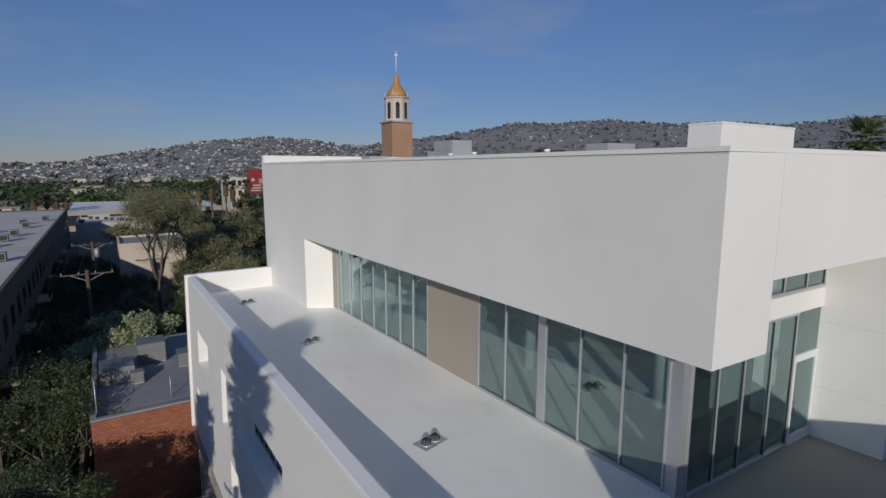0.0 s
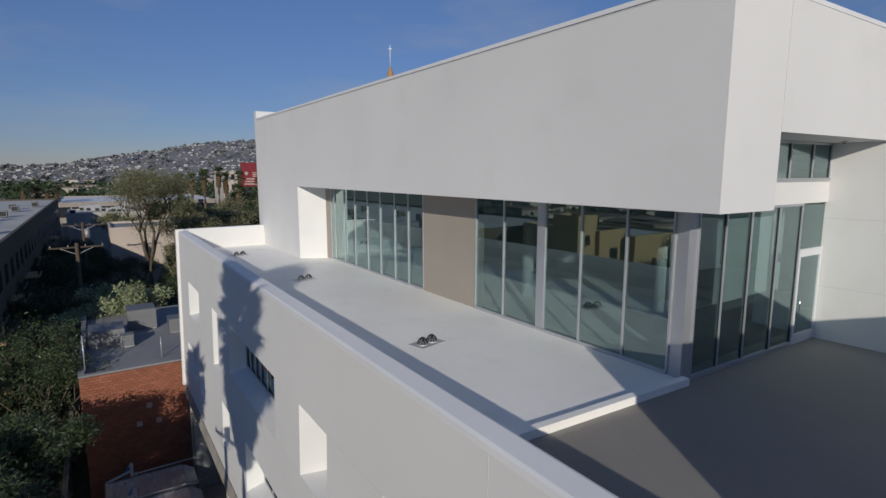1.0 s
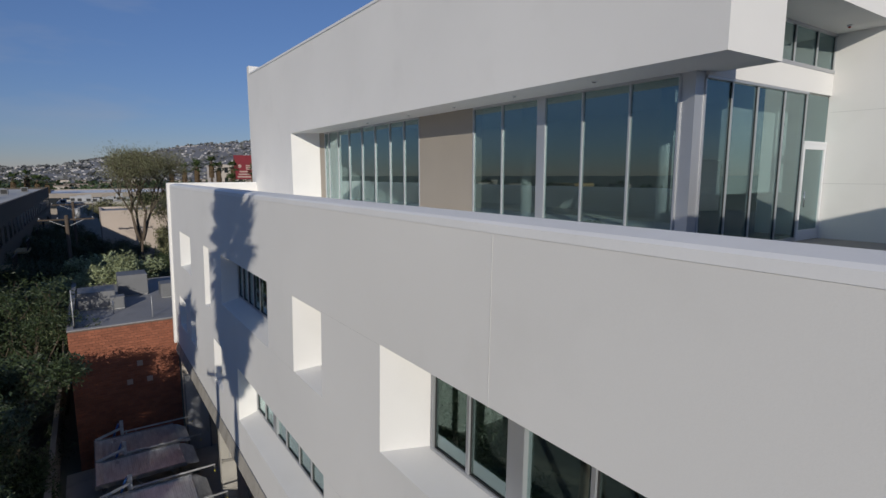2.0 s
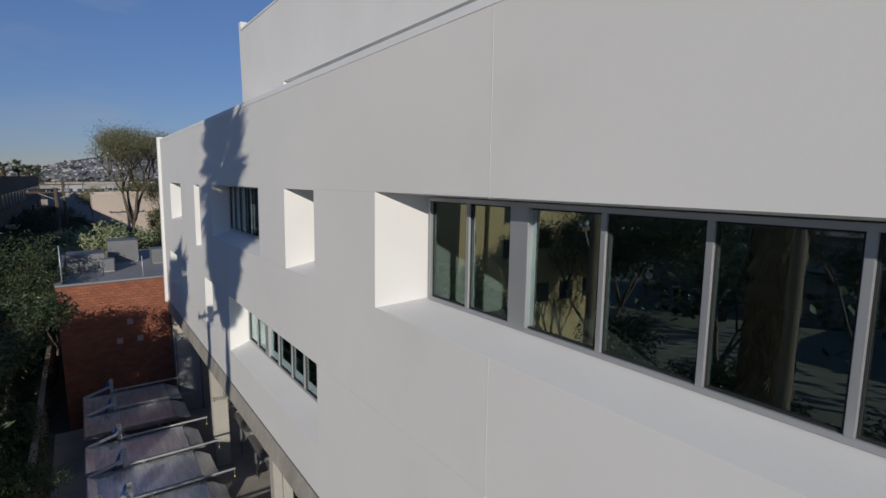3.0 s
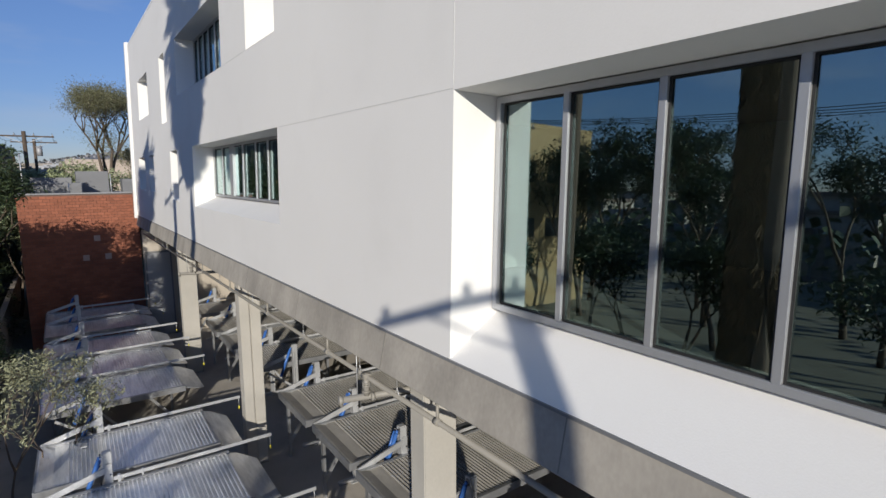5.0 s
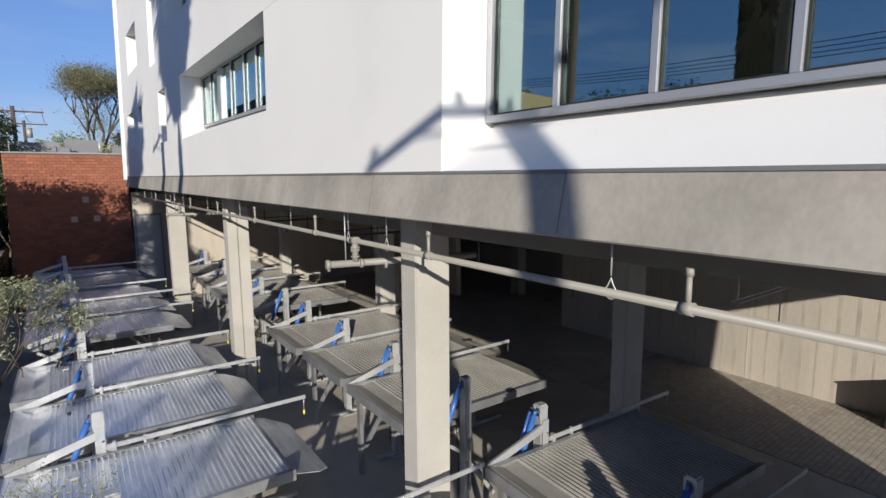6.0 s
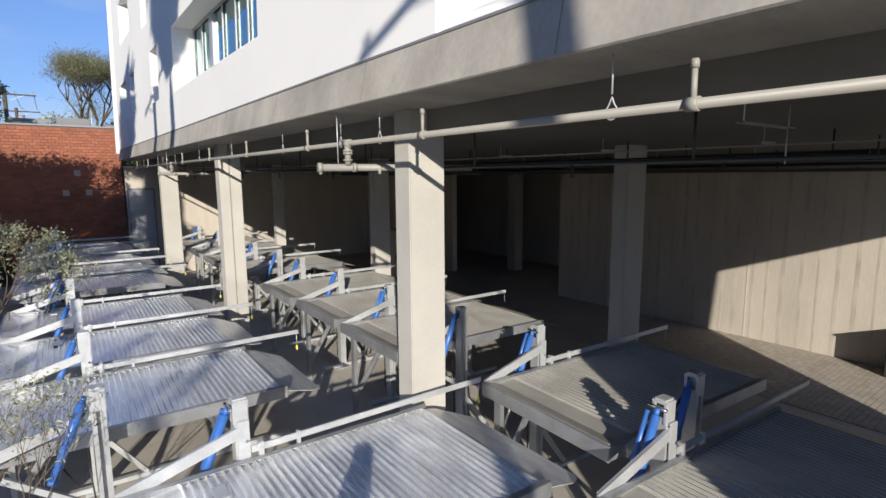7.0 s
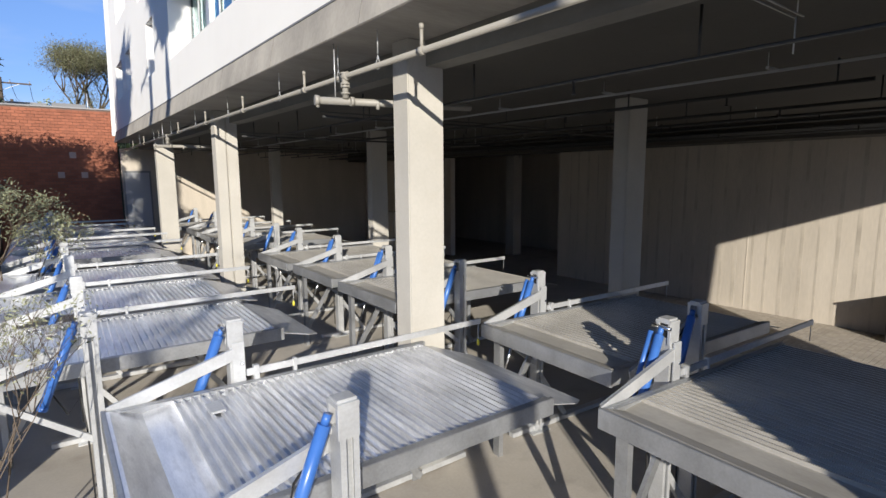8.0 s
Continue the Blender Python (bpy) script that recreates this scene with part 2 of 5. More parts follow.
RED_SIGN = mat("red_billboard", (0.22, 0.022, 0.032), 0.6, var=0.1, bump=0)


# ---- building blocks ----
def part(name, bm, material, parent=None, label=""):
    me = bpy.data.meshes.new(name)
    bm.to_mesh(me)
    bm.free()
    me.materials.append(material)
    ob = new(name, me)
    if parent is not None:
        ob.parent = parent
    if label:
        ob["label"] = label
    return ob


def thing(name, label, category, at=(0, 0, 0), group="", kind=""):
    ob = new(name)
    ob.location = at
    return tagged(ob, label, category, group, kind)


def box(bm, x0, y0, z0, x1, y1, z1, bevel=0.0, m=None):
    vs = [bm.verts.new((x, y, z)) for x in (x0, x1) for y in (y0, y1) for z in (z0, z1)]
    fs = [bm.faces.new([vs[i] for i in q]) for q in ((0, 1, 3, 2), (4, 6, 7, 5), (0, 4, 5, 1), (2, 3, 7, 6), (0, 2, 6, 4), (1, 5, 7, 3))]
    if bevel:
        es = list({e for f in fs for e in f.edges})
        r = bmesh.ops.bevel(bm, geom=es, offset=bevel, segments=2, affect="EDGES")
        vs = list({v for f in r["faces"] for v in f.verts} | {v for v in vs if v.is_valid})
    if m is not None:
        bmesh.ops.transform(bm, matrix=m, verts=vs)
    return bm


def cube(x0, y0, z0, x1, y1, z1, bevel=0.0):
    return box(bmesh.new(), x0, y0, z0, x1, y1, z1, bevel)


def prism(bm, poly, z0, z1):
    lo = [bm.verts.new((x, y, z0)) for x, y in poly]
    hi = [bm.verts.new((x, y, z1)) for x, y in poly]
    bm.faces.new(lo[::-1])
    bm.faces.new(hi)
    for i in range(len(poly)):
        j = (i + 1) % len(poly)
        bm.faces.new((lo[i], lo[j], hi[j], hi[i]))
    bmesh.ops.recalc_face_normals(bm, faces=bm.faces)
    return bm


def tube(bm, pts, radii, n=8, cap=True):
    """A tapered tube along the points."""
    rings = []
    for i, p in enumerate(pts):
        a = Vector(pts[max(i - 1, 0)])
        b = Vector(pts[min(i + 1, len(pts) - 1)])
        d = (b - a).normalized()
        q = d.to_track_quat("Z", "Y")
        r = radii[i] if hasattr(radii, "__len__") else radii
        rings.append([bm.verts.new(Vector(p) + q @ Vector((r * math.cos(2 * math.pi * k / n), r * math.sin(2 * math.pi * k / n), 0))) for k in range(n)])
    for a, b in zip(rings, rings[1:]):
        for k in range(n):
            f = bm.faces.new((a[k], a[(k + 1) % n], b[(k + 1) % n], b[k]))
            f.smooth = True
    if cap:
        bm.faces.new(rings[0][::-1])
        bm.faces.new(rings[-1])
    return bm


def rod(a, b, r, n=8):
    return tube(bmesh.new(), [a, b], r, n)


def bar(bm, a, b, w, h):
    """A straight beam of width w and height h from a to b."""
    a, b = Vector(a), Vector(b)
    d = b - a
    m = Matrix.Translation(a) @ d.to_track_quat("X", "Z").to_matrix().to_4x4()
    return box(bm, 0, -w / 2, -h / 2, d.length, w / 2, h / 2, m=m)


# ---- ground ----
bm = bmesh.new()
N = 40
ring = [(60 * 1.13 ** k) for k in range(N)]
c0 = bm.verts.new((5, 20, -0.03))
prev = None
for r in [15, 30] + [q for q in ring if q < 4800]:
    cur = [bm.verts.new((5 + r * math.cos(2 * math.pi * k / 48), 20 + r * math.sin(2 * math.pi * k / 48), -0.03)) for k in range(48)]
    for k in range(48):
        j = (k + 1) % 48
        bm.faces.new((prev[k], cur[k], cur[j], prev[j]) if prev else (c0, cur[k], cur[j]))
    prev = cur
tagged(part("ground", bm, GROUND), "dry town ground stretching away to the hills", "ground", kind="structure")
tagged(part("floor", cube(-2.2, -14, -0.25, 34, 33.0, 0.0), FLOOR), "dusty concrete floor under and beside the car lifts", "floor", kind="structure")
tagged(part("road", cube(-5.6, -30, -0.02, -2.75, 130, 0.005), ASPHALT), "narrow shaded asphalt alley beside the garden wall", "road", kind="structure")

# ---- street facade ----
FX, GX = 3.5, 4.1
# near y, far y, bottom, top of the outer edge; far y, bottom, top at the glass
OPEN = {
    "upper_long": (-1.0, 7.473, 11.36, 13.235, 6.748, 11.6, 13.16),
    "upper_slot": (10.091, 11.902, 11.36, 13.2, 11.333, 11.6, 13.18),
    "upper_mid": (13.972, 19.8, 11.36, 13.18, 19.613, 11.6, 13.16),
    "upper_tall": (21.942, 23.029, 10.7, 13.15, 22.77, 10.8, 13.13),
    "upper_far": (26.289, 29.446, 11.36, 13.15, 28.773, 11.6, 13.13),
    "low_long": (-1.0, 4.596, 6.67, 9.6, 4.504, 7.19, 9.55),
    "low_mid": (10.074, 17.723, 7.78, 9.62, 17.5, 8.1, 9.58),
    "low_slot": (20.239, 21.609, 7.85, 9.62, 21.304, 8.1, 9.6),
    "low_tall": (25.667, 27.087, 8.05, 9.62, 26.783, 8.15, 9.6),
    "low_far": (28.355, 30.536, 8.05, 9.62, 30.131, 8.15, 9.6),
}
FY0, FY1, FZ0, FZ1 = -1.95, 32.45, 6.67, 15.34


def pierced_wall():
    bm = bmesh.new()
    ys = sorted({FY0, FY1} | {v for o in OPEN.values() for v in o[:2]})
    zs = sorted({FZ0, FZ1} | {v for o in OPEN.values() for v in o[2:4]})
    grid = {}

    def v(x, y, z):
        key = (round(x, 4), round(y, 4), round(z, 4))
        if key not in grid:
            grid[key] = bm.verts.new(key)
        return grid[key]
    for ya, yb in zip(ys, ys[1:]):
        for za, zb in zip(zs, zs[1:]):
            cy, cz = (ya + yb) / 2, (za + zb) / 2
            if any(o[0] < cy < o[1] and o[2] < cz < o[3] for o in OPEN.values()):
                continue
            bm.faces.new((v(FX, ya, za), v(FX, ya, zb), v(FX, yb, zb), v(FX, yb, za)))
    for ya, yb, za, zb, iyb, iza, izb in OPEN.values():
        a = [(FX, ya, za), (FX, yb, za), (FX, yb, zb), (FX, ya, zb)]
        b = [(GX + 0.08, ya, iza), (GX + 0.08, iyb, iza), (GX + 0.08, iyb, izb), (GX + 0.08, ya, izb)]
        for i in range(4):
            j = (i + 1) % 4
            q = [bm.verts.new(p) for p in (a[i], a[j], b[j], b[i])]
            bm.faces.new(q)
    # top, ends and inner side of the parapet
    box(bm, FX + 0.02, FY0, 13.35, FX + 0.34, FY1, FZ1 - 0.005)
    box(bm, FX + 0.02, FY0, 9.7, GX + 0.06, FY1, 10.65)
    return bm


wall = tagged(part("wall_west", pierced_wall(), STUCCO), "smooth white stucco street facade with deep window reveals", "wall", kind="structure")
bm = bmesh.new()
cap = [(FX - 0.008, 15.34), (FX - 0.004, 15.44), (FX + 0.04, 15.475), (FX + 0.32, 15.53), (FX + 0.36, 15.52), (FX + 0.36, 15.34)]
ends = [[bm.verts.new((x, y, z)) for x, z in cap] for y in (FY0, FY1)]
bm.faces.new(ends[0])
bm.faces.new(ends[1][::-1])
for k in range(len(cap)):
    bm.faces.new((ends[0][k], ends[1][k], ends[1][(k + 1) % len(cap)], ends[0][(k + 1) % len(cap)]))
bmesh.ops.recalc_face_normals(bm, faces=bm.faces[:])
part("parapet_cap", bm, COPING, wall, "sloped white painted parapet cap")
part("end_pier", cube(FX - 0.13, FY1 - 0.02, 6.5, FX + 0.5, FY1 + 0.30, 15.56, 0.015), STUCCO, wall)
# piers behind the plaster that close the storeys between the openings
for a, b in ((7.52, 10.05), (11.95, 13.93), (19.85, 21.9), (23.08, 26.25), (29.5, 32.4)):
    part("pier", cube(FX + 0.03, a, 10.65, GX + 0.05, b, 13.3), STUCCO, wall)
for a, b in ((4.65, 10.03), (17.78, 20.2), (21.66, 25.62), (27.13, 28.3), (30.6, 32.4)):
    part("pier", cube(FX + 0.03, a, 6.7, GX + 0.05, b, 9.7), STUCCO, wall)
# spandrel behind the sloped sill of the long lower window
part("spandrel", cube(4.19, -1.0, 6.67, 4.40, 4.53, 7.19), STUCCO, wall)
# plaster joints
for y0, y1, z0, z1 in ((4.60, 4.61, 9.63, 11.34), (4.66, 4.67, 13.22, 15.3), (4.6, 10.0, 9.612, 9.621), (7.5, 10.08, 13.222, 13.230), (10.5, 17.7, 11.352, 11.360)):
    part("plaster_joint", cube(FX - 0.003, min(y0, y1), z0, FX + 0.003, max(y0, y1), z1), JOINT, wall)


def window(name, label, y0, y1, z0, z1, x, mulls, wide=(), fw=0.06, mat_frame=None, mat_glass=None, depth=0.12):
    """A strip window in a plane of constant x: frame, mullions and a pane for each bay."""
    fm, gm = mat_frame or ALU, mat_glass or GLASS
    w = tagged(new(name), label, "window", kind="structure")
    bm = bmesh.new()
    box(bm, x - depth / 2, y0, z0, x + depth / 2, y1, z0 + fw, 0.006)
    box(bm, x - depth / 2, y0, z1 - fw, x + depth / 2, y1, z1, 0.006)
    box(bm, x - depth / 2, y0, z0 + fw, x + depth / 2, y0 + fw, z1 - fw, 0.006)
    box(bm, x - depth / 2, y1 - fw, z0 + fw, x + depth / 2, y1, z1 - fw, 0.006)
    part("window_frame", bm, fm, w)
    edges = [y0 + fw] + sorted(mulls) + [y1 - fw]
    for m in sorted(mulls):
        h = 0.16 if m in wide else 0.035
        part("mullion", cube(x - depth / 2 - (0.02 if m in wide else 0), m - h, z0 + fw, x + depth / 2, m + h, z1 - fw, 0.005), fm, w)
    for a, b in zip(edges, edges[1:]):
        pane = part("pane", cube(x - 0.006, a + 0.01, z0 + fw + 0.005, x + 0.006, b - 0.01, z1 - fw - 0.005), gm, w)
        pane.visible_shadow = False
        bm = bmesh.new()
        box(bm, x - 0.03, a + 0.035, z0 + fw, x - 0.012, a + 0.055, z1 - fw)
        box(bm, x - 0.03, b - 0.055, z0 + fw, x - 0.012, b - 0.035, z1 - fw)
        box(bm, x - 0.03, a + 0.055, z0 + fw, x - 0.012, b - 0.055, z0 + fw + 0.02)
        box(bm, x - 0.03, a + 0.055, z1 - fw - 0.02, x - 0.012, b - 0.055, z1 - fw)
        part("gasket", bm, BLACK, w)
    return w


window("window_1", "long aluminium strip window reflecting sky and palms", -1.0, 6.748, 11.57, 13.16, GX,
       [5.755, 4.709, 3.478, 2.37, 1.263, 0.155], wide=(4.709,))
window("window_2", "narrow deep set aluminium window in a white reveal", 10.091, 11.333, 11.57, 13.17, GX, [])
window("window_3", "aluminium strip window half in palm shadow", 13.972, 19.613, 11.60, 13.16, GX, [18.941, 18.237, 17.543, 16.767, 15.939, 15.007], mat_frame=ALU)
window("window_4", "tall narrow slot window in a white reveal", 21.942, 22.77, 10.8, 13.12, GX, [])
window("window_5", "small square window in a white reveal", 26.289, 28.773, 11.58, 13.12, GX, [27.531])
window("window_6", "large strip window with aluminium mullions and dark rooms behind", -1.0, 4.504, 7.19, 9.55, 4.08,
       [3.52, 2.526, 1.532, 0.538, -0.304], fw=0.07)
window("window_7", "strip window of narrow panes with white blinds", 10.074, 17.5, 8.10, 9.58, GX, [16.475, 15.39, 14.365, 13.27, 12.346, 11.159], wide=(15.39,))
window("window_8", "small slot window in a white reveal", 20.239, 21.304, 8.1, 9.6, GX, [])
window("window_9", "small slot window in a white reveal", 25.667, 26.783, 8.15, 9.6, GX, [])
window("window_10", "square slot window in a white reveal", 28.355, 30.131, 8.15, 9.6, GX, [])



def batter(ob):
    """The facade leans back very slightly as it rises."""
    for o in (ob, *ob.children_recursive):
        if o.type == "MESH":
            for v in o.data.vertices:
                v.co.x += 0.022 * (v.co.z - 6.5)


batter(wall)
for o in list(scene.objects):
    if o.parent is None and o.name.startswith("window_"):
        batter(o)

# ---- rooms behind the facade ----
tagged(part("floor_upper", cube(4.2, -1.7, 9.75, 17, 32, 10.60), ROOM_DARK), "dark carpeted floor slab of the upper storey", "floor", kind="structure")
tagged(part("floor_lower", cube(4.45, -1.7, 6.2, 17, 32, 6.68), ROOM_DARK), "dark carpeted floor slab of the lower storey", "floor", kind="structure")
tagged(part("wall_rooms", cube(12.0, -1.7, 6.68, 12.25, 32, 9.75), ROOM), "plain plaster wall at the back of the rooms", "wall", kind="structure")
tagged(part("wall_rooms_upper", cube(12.0, -1.7, 10.60, 12.25, 32, 14.0), ROOM), "plain plaster wall at the back of the upper rooms", "wall", kind="structure")
for y in (-1.7, 8.4, 20.5, 31.8):
    tagged(part("wall_partition", cube(4.25, y, 6.68, 12, y + 0.15, 9.75), ROOM), "plaster partition between rooms", "wall", kind="structure")
    tagged(part("wall_partition_upper", cube(4.25, y, 10.6, 12, y + 0.15, 13.95), ROOM), "plaster partition between upper rooms", "wall", kind="structure")


def blind(x, y0, y1, z0, z1):
    b = thing("roller_blind", "pale fabric roller blind hanging behind the glass", "blind", (x, y0, z0), "window blinds")
    bm = bmesh.new()
    n = 14
    rows = [[bm.verts.new((0.012 * math.sin(k * 1.3), (y1 - y0) * k / n, z)) for k in range(n + 1)] for z in (0, z1 - z0)]
    for k in range(n):
        bm.faces.new((rows[0][k], rows[0][k + 1], rows[1][k + 1], rows[1][k]))
    bmesh.ops.solidify(bm, geom=bm.faces[:], thickness=0.004)
    part("fabric", bm, BLIND, b)
    part("bottom_rail", cube(-0.012, 0, -0.02, 0.012, y1 - y0, 0.012), ALU_WHITE, b)
    part("roller", rod((0, 0, z1 - z0), (0, y1 - y0, z1 - z0), 0.03), ALU_WHITE, b)
    return b


for a, c, z in ((16.55, 17.4, 8.2), (15.5, 16.4, 8.2)):
    blind(4.26, a, c, z, 9.5)

# ---- terrace and roof deck ----
tagged(part("terrace", cube(3.78, 6.1, 13.95, 17.0, 32.8, 14.38), MEMBRANE), "white membrane roof terrace with faint stains", "roof", kind="structure")
tagged(part("roof_deck", cube(3.78, -1.7, 13.9, 24.0, 6.05, 14.33), DECK), "grey coated lower roof deck", "roof", kind="structure")
bm = bmesh.new()
prism(bm, [(3.8, 6.06), (9.95, 5.80), (9.95, 5.96), (3.8, 6.22)], 14.2, 14.49)
tagged(part("roof_curb", bm, MEMBRANE), "low white membrane curb dividing terrace and deck", "curb", kind="structure")
bm = bmesh.new()
box(bm, 4.0, 32.5, 13.3, 9.5, 32.78, 15.50, 0.0)
tagged(part("wall_end_parapet", bm, STUCCO), "white stucco parapet closing the terrace end", "wall", kind="structure")
tagged(part("parapet_coping", cube(3.95, 32.48, 15.50, 8.4, 32.82, 15.56), COPING), "white metal parapet coping", "coping", kind="structure")
for x, y in ((6.78, 11.05), (6.88, 20.7), (6.15, 28.9), (4.9, 2.0)):
    d = thing("roof_drain", "twin domed cast iron roof drain on the membrane", "roof drain", (x, y, 14.38), "terrace roof drains")
    d.rotation_euler.z = 0.25
    for off in (-0.17, 0.17):
        bm = bmesh.new()
        for k in range(10):
            a = 2 * math.pi * k / 10
            pts = [(off + 0.13 * math.cos(q) * math.cos(a), 0.13 * math.cos(q) * math.sin(a), 0.03 + 0.15 * math.sin(q)) for q in (0, 0.45, 0.9, 1.35)]
            tube(bm, pts, 0.014, 4)
        tube(bm, [(off, 0, 0.165), (off, 0, 0.19)], 0.05, 10)
        part("dome_strainer", bm, BLACK, d)
        bm = bmesh.new()
        tube(bm, [(off, 0, 0.0), (off, 0, 0.035)], [0.17, 0.14], 16)
        part("clamp_ring", bm, GALV_FRAME, d)
    part("sump_pan", cube(-0.42, -0.26, 0.001, 0.42, 0.26, 0.012), GALV_FRAME, d)

# ---- penthouse ----


def xface(y):
    return 8.73 - (y - 4.78) * 0.0112


upper = tagged(new("wall_penthouse"), "white stucco upper storey box overhanging the glazed terrace front", "wall", kind="structure")
bm = bmesh.new()
prism(bm, [(8.73, 4.78), (10.50, 4.72), (10.50, 26.1), (xface(26.1), 26.1)], 18.03, 21.84)
part("overhang", bm, STUCCO, upper)
bm = bmesh.new()
prism(bm, [(10.50, 4.72), (26.0, 4.40), (26.0, 26.1), (10.50, 26.1)], 19.47, 21.84)
part("upper_block", bm, STUCCO, upper)
bm = bmesh.new()
prism(bm, [(xface(26.1), 26.1), (26.0, 26.1), (26.0, 33.4), (xface(33.4), 33.4)], 14.30, 21.84)
part("end_block", bm, STUCCO, upper)
bm = bmesh.new()
prism(bm, [(xface(26.1), 26.1), (9.72, 25.45), (10.2, 25.45), (10.2, 26.1)], 14.38, 18.03)
part("jamb", bm, STUCCO, upper)
bm = bmesh.new()
prism(bm, [(8.70, 4.75), (26.0, 4.37), (26.0, 4.77), (9.1, 5.15), (xface(33.0) + 0.37, 33.0), (xface(33.0) - 0.03, 33.0)], 21.84, 21.93)
part("coping", bm, COPING, upper, "white metal coping along the roof edge")
bm = bmesh.new()
prism(bm, [(xface(33.0), 33.0), (26.0, 33.0), (26.0, 33.4), (xface(33.4), 33.4)], 21.84, 22.36)
part("raised_parapet", bm, STUCCO, upper)
# drip groove below the coping and control joint on the side
bm = bmesh.new()
prism(bm, [(8.727, 4.777), (xface(33.0) - 0.003, 33.0), (xface(33.0) + 0.01, 33.0), (8.74, 4.79)], 21.80, 21.835)
part("drip_line", bm, JOINT, upper)
part("control_joint", cube(10.49, 4.712, 19.5, 10.505, 4.73, 21.8), JOINT, upper)
for y, z in ((8.0, 18.02), (10.6, 18.02), (13.3, 18.02), (16.0, 18.02), (19.2, 18.02)):
    lamp = thing("soffit_downlight", "small round downlight in the white soffit", "downlight", (9.3, y, z), "soffit downlights")
    part("trim", rod((0, 0, -0.012), (0, 0, 0.01), 0.07, 14), ALU_WHITE, lamp)
    part("lens", rod((0, 0, -0.016), (0, 0, -0.011), 0.045, 12), DARKGLASS, lamp)
fa = thing("fire_alarm_strobe", "small horn strobe under the soffit", "alarm", (15.0, 5.3, 19.47))
part("base", cube(-0.05, -0.05, -0.04, 0.05, 0.05, 0.0, 0.008), ALU_WHITE, fa)
part("strobe", cube(-0.025, -0.025, -0.07, 0.025, 0.025, -0.04, 0.008), REDP, fa)


def gx(y):
    return 10.03 - (y - 6.38) * 0.0105


def slanted_glazing(name, label, ends, z0, z1, stops, wide=(), frame_mat=None, gmat=None, fw=0.06):
    """Curtain wall between two plan points; stops: metres along it at which mullions stand."""
    a, b = Vector((*ends[0], 0)), Vector((*ends[1], 0))
    w = tagged(new(name), label, "window", kind="structure")
    d = b - a
    w.matrix_world = Matrix.Translation((a.x, a.y, z0)) @ Matrix.Rotation(math.atan2(d.y, d.x), 4, "Z")
    L, H = d.length, z1 - z0
    fm, gm = frame_mat or ALU, gmat or GLASS_UP
    bm = bmesh.new()
    box(bm, 0, -0.07, 0, L, 0.07, fw + 0.03, 0.006)
    box(bm, 0, -0.07, H - fw, L, 0.07, H, 0.006)
    part("window_frame", bm, fm, w)
    for s in stops:
        h = 0.15 if s in wide else 0.026
        part("mullion", cube(s - h, -0.045, fw + 0.03, s + h, 0.05, H - fw, 0.006), fm, w)
    for s, e in zip(stops, stops[1:]):
        p = part("pane", cube(s + 0.028, -0.006, fw + 0.035, e - 0.028, 0.006, H - fw - 0.005), gm, w)
        p.visible_shadow = False
        bm = bmesh.new()
        for q in (s + 0.027, e - 0.037):
            box(bm, q, -0.022, fw + 0.03, q + 0.01, -0.010, H - fw)
        part("gasket", bm, BLACK, w)
    return w


Z0, Z1 = 14.38, 18.03
slanted_glazing("window_11", "tall terrace curtain wall of clear greenish glass", ((gx(6.38), 6.38), (gx(13.16), 13.16)), Z0, Z1,
                [0.0, 1.17, 2.50, 3.88, 5.44, 6.78], wide=(3.88,))
slanted_glazing("window_12", "tall terrace curtain wall of narrow panes", ((gx(16.31), 16.31), (gx(25.0), 25.0)), Z0, Z1,
                [0.0, 1.08, 2.15, 3.4, 4.6, 5.9, 7.1, 8.2, 8.69])
bm = bmesh.new()
prism(bm, [(gx(13.16) - 0.03, 13.16), (gx(13.16) + 0.3, 13.16), (gx(16.31) + 0.3, 16.31), (gx(16.31) - 0.03, 16.31)], Z0, Z1)
tagged(part("wall_panel", bm, TAN), "plain tan plaster panel between the glazing", "wall", kind="structure")
bm = bmesh.new()
prism(bm, [(gx(25) - 0.02, 25.0), (gx(25) + 0.3, 25.0), (10.2, 25.5), (9.70, 25.5)], Z0, Z1)
tagged(part("wall_panel_end", bm, TAN), "narrow tan plaster return beside the glazing", "wall", kind="structure")
bm = bmesh.new()
prism(bm, [(9.98, 6.04), (10.26, 6.0), (10.30, 6.36), (10.02, 6.40)], 14.33, Z1)
tagged(part("corner_post", bm, ALU), "grey anodised metal corner post of the glazing", "column", kind="structure")
slanted_glazing("window_13", "tall side curtain wall in building shade", ((10.26, 6.02), (14.52, 5.89)), 14.33, 17.97, [0.0, 0.98, 2.0, 3.2, 4.26])
# fascia between the lower and upper glass, and glass above
bm = bmesh.new()
prism(bm, [(10.26, 5.94), (15.8, 5.80), (15.8, 6.1), (10.26, 6.25)], 17.97, 18.50)
tagged(part("wall_fascia", bm, STUCCO), "white painted band between the side windows", "wall", kind="structure")
slanted_glazing("window_14", "clerestory side window under the white soffit", ((10.5, 6.01), (15.8, 5.85)), 18.5, 19.47, [0.0, 1.1, 2.2, 3.2, 4.3, 5.25])

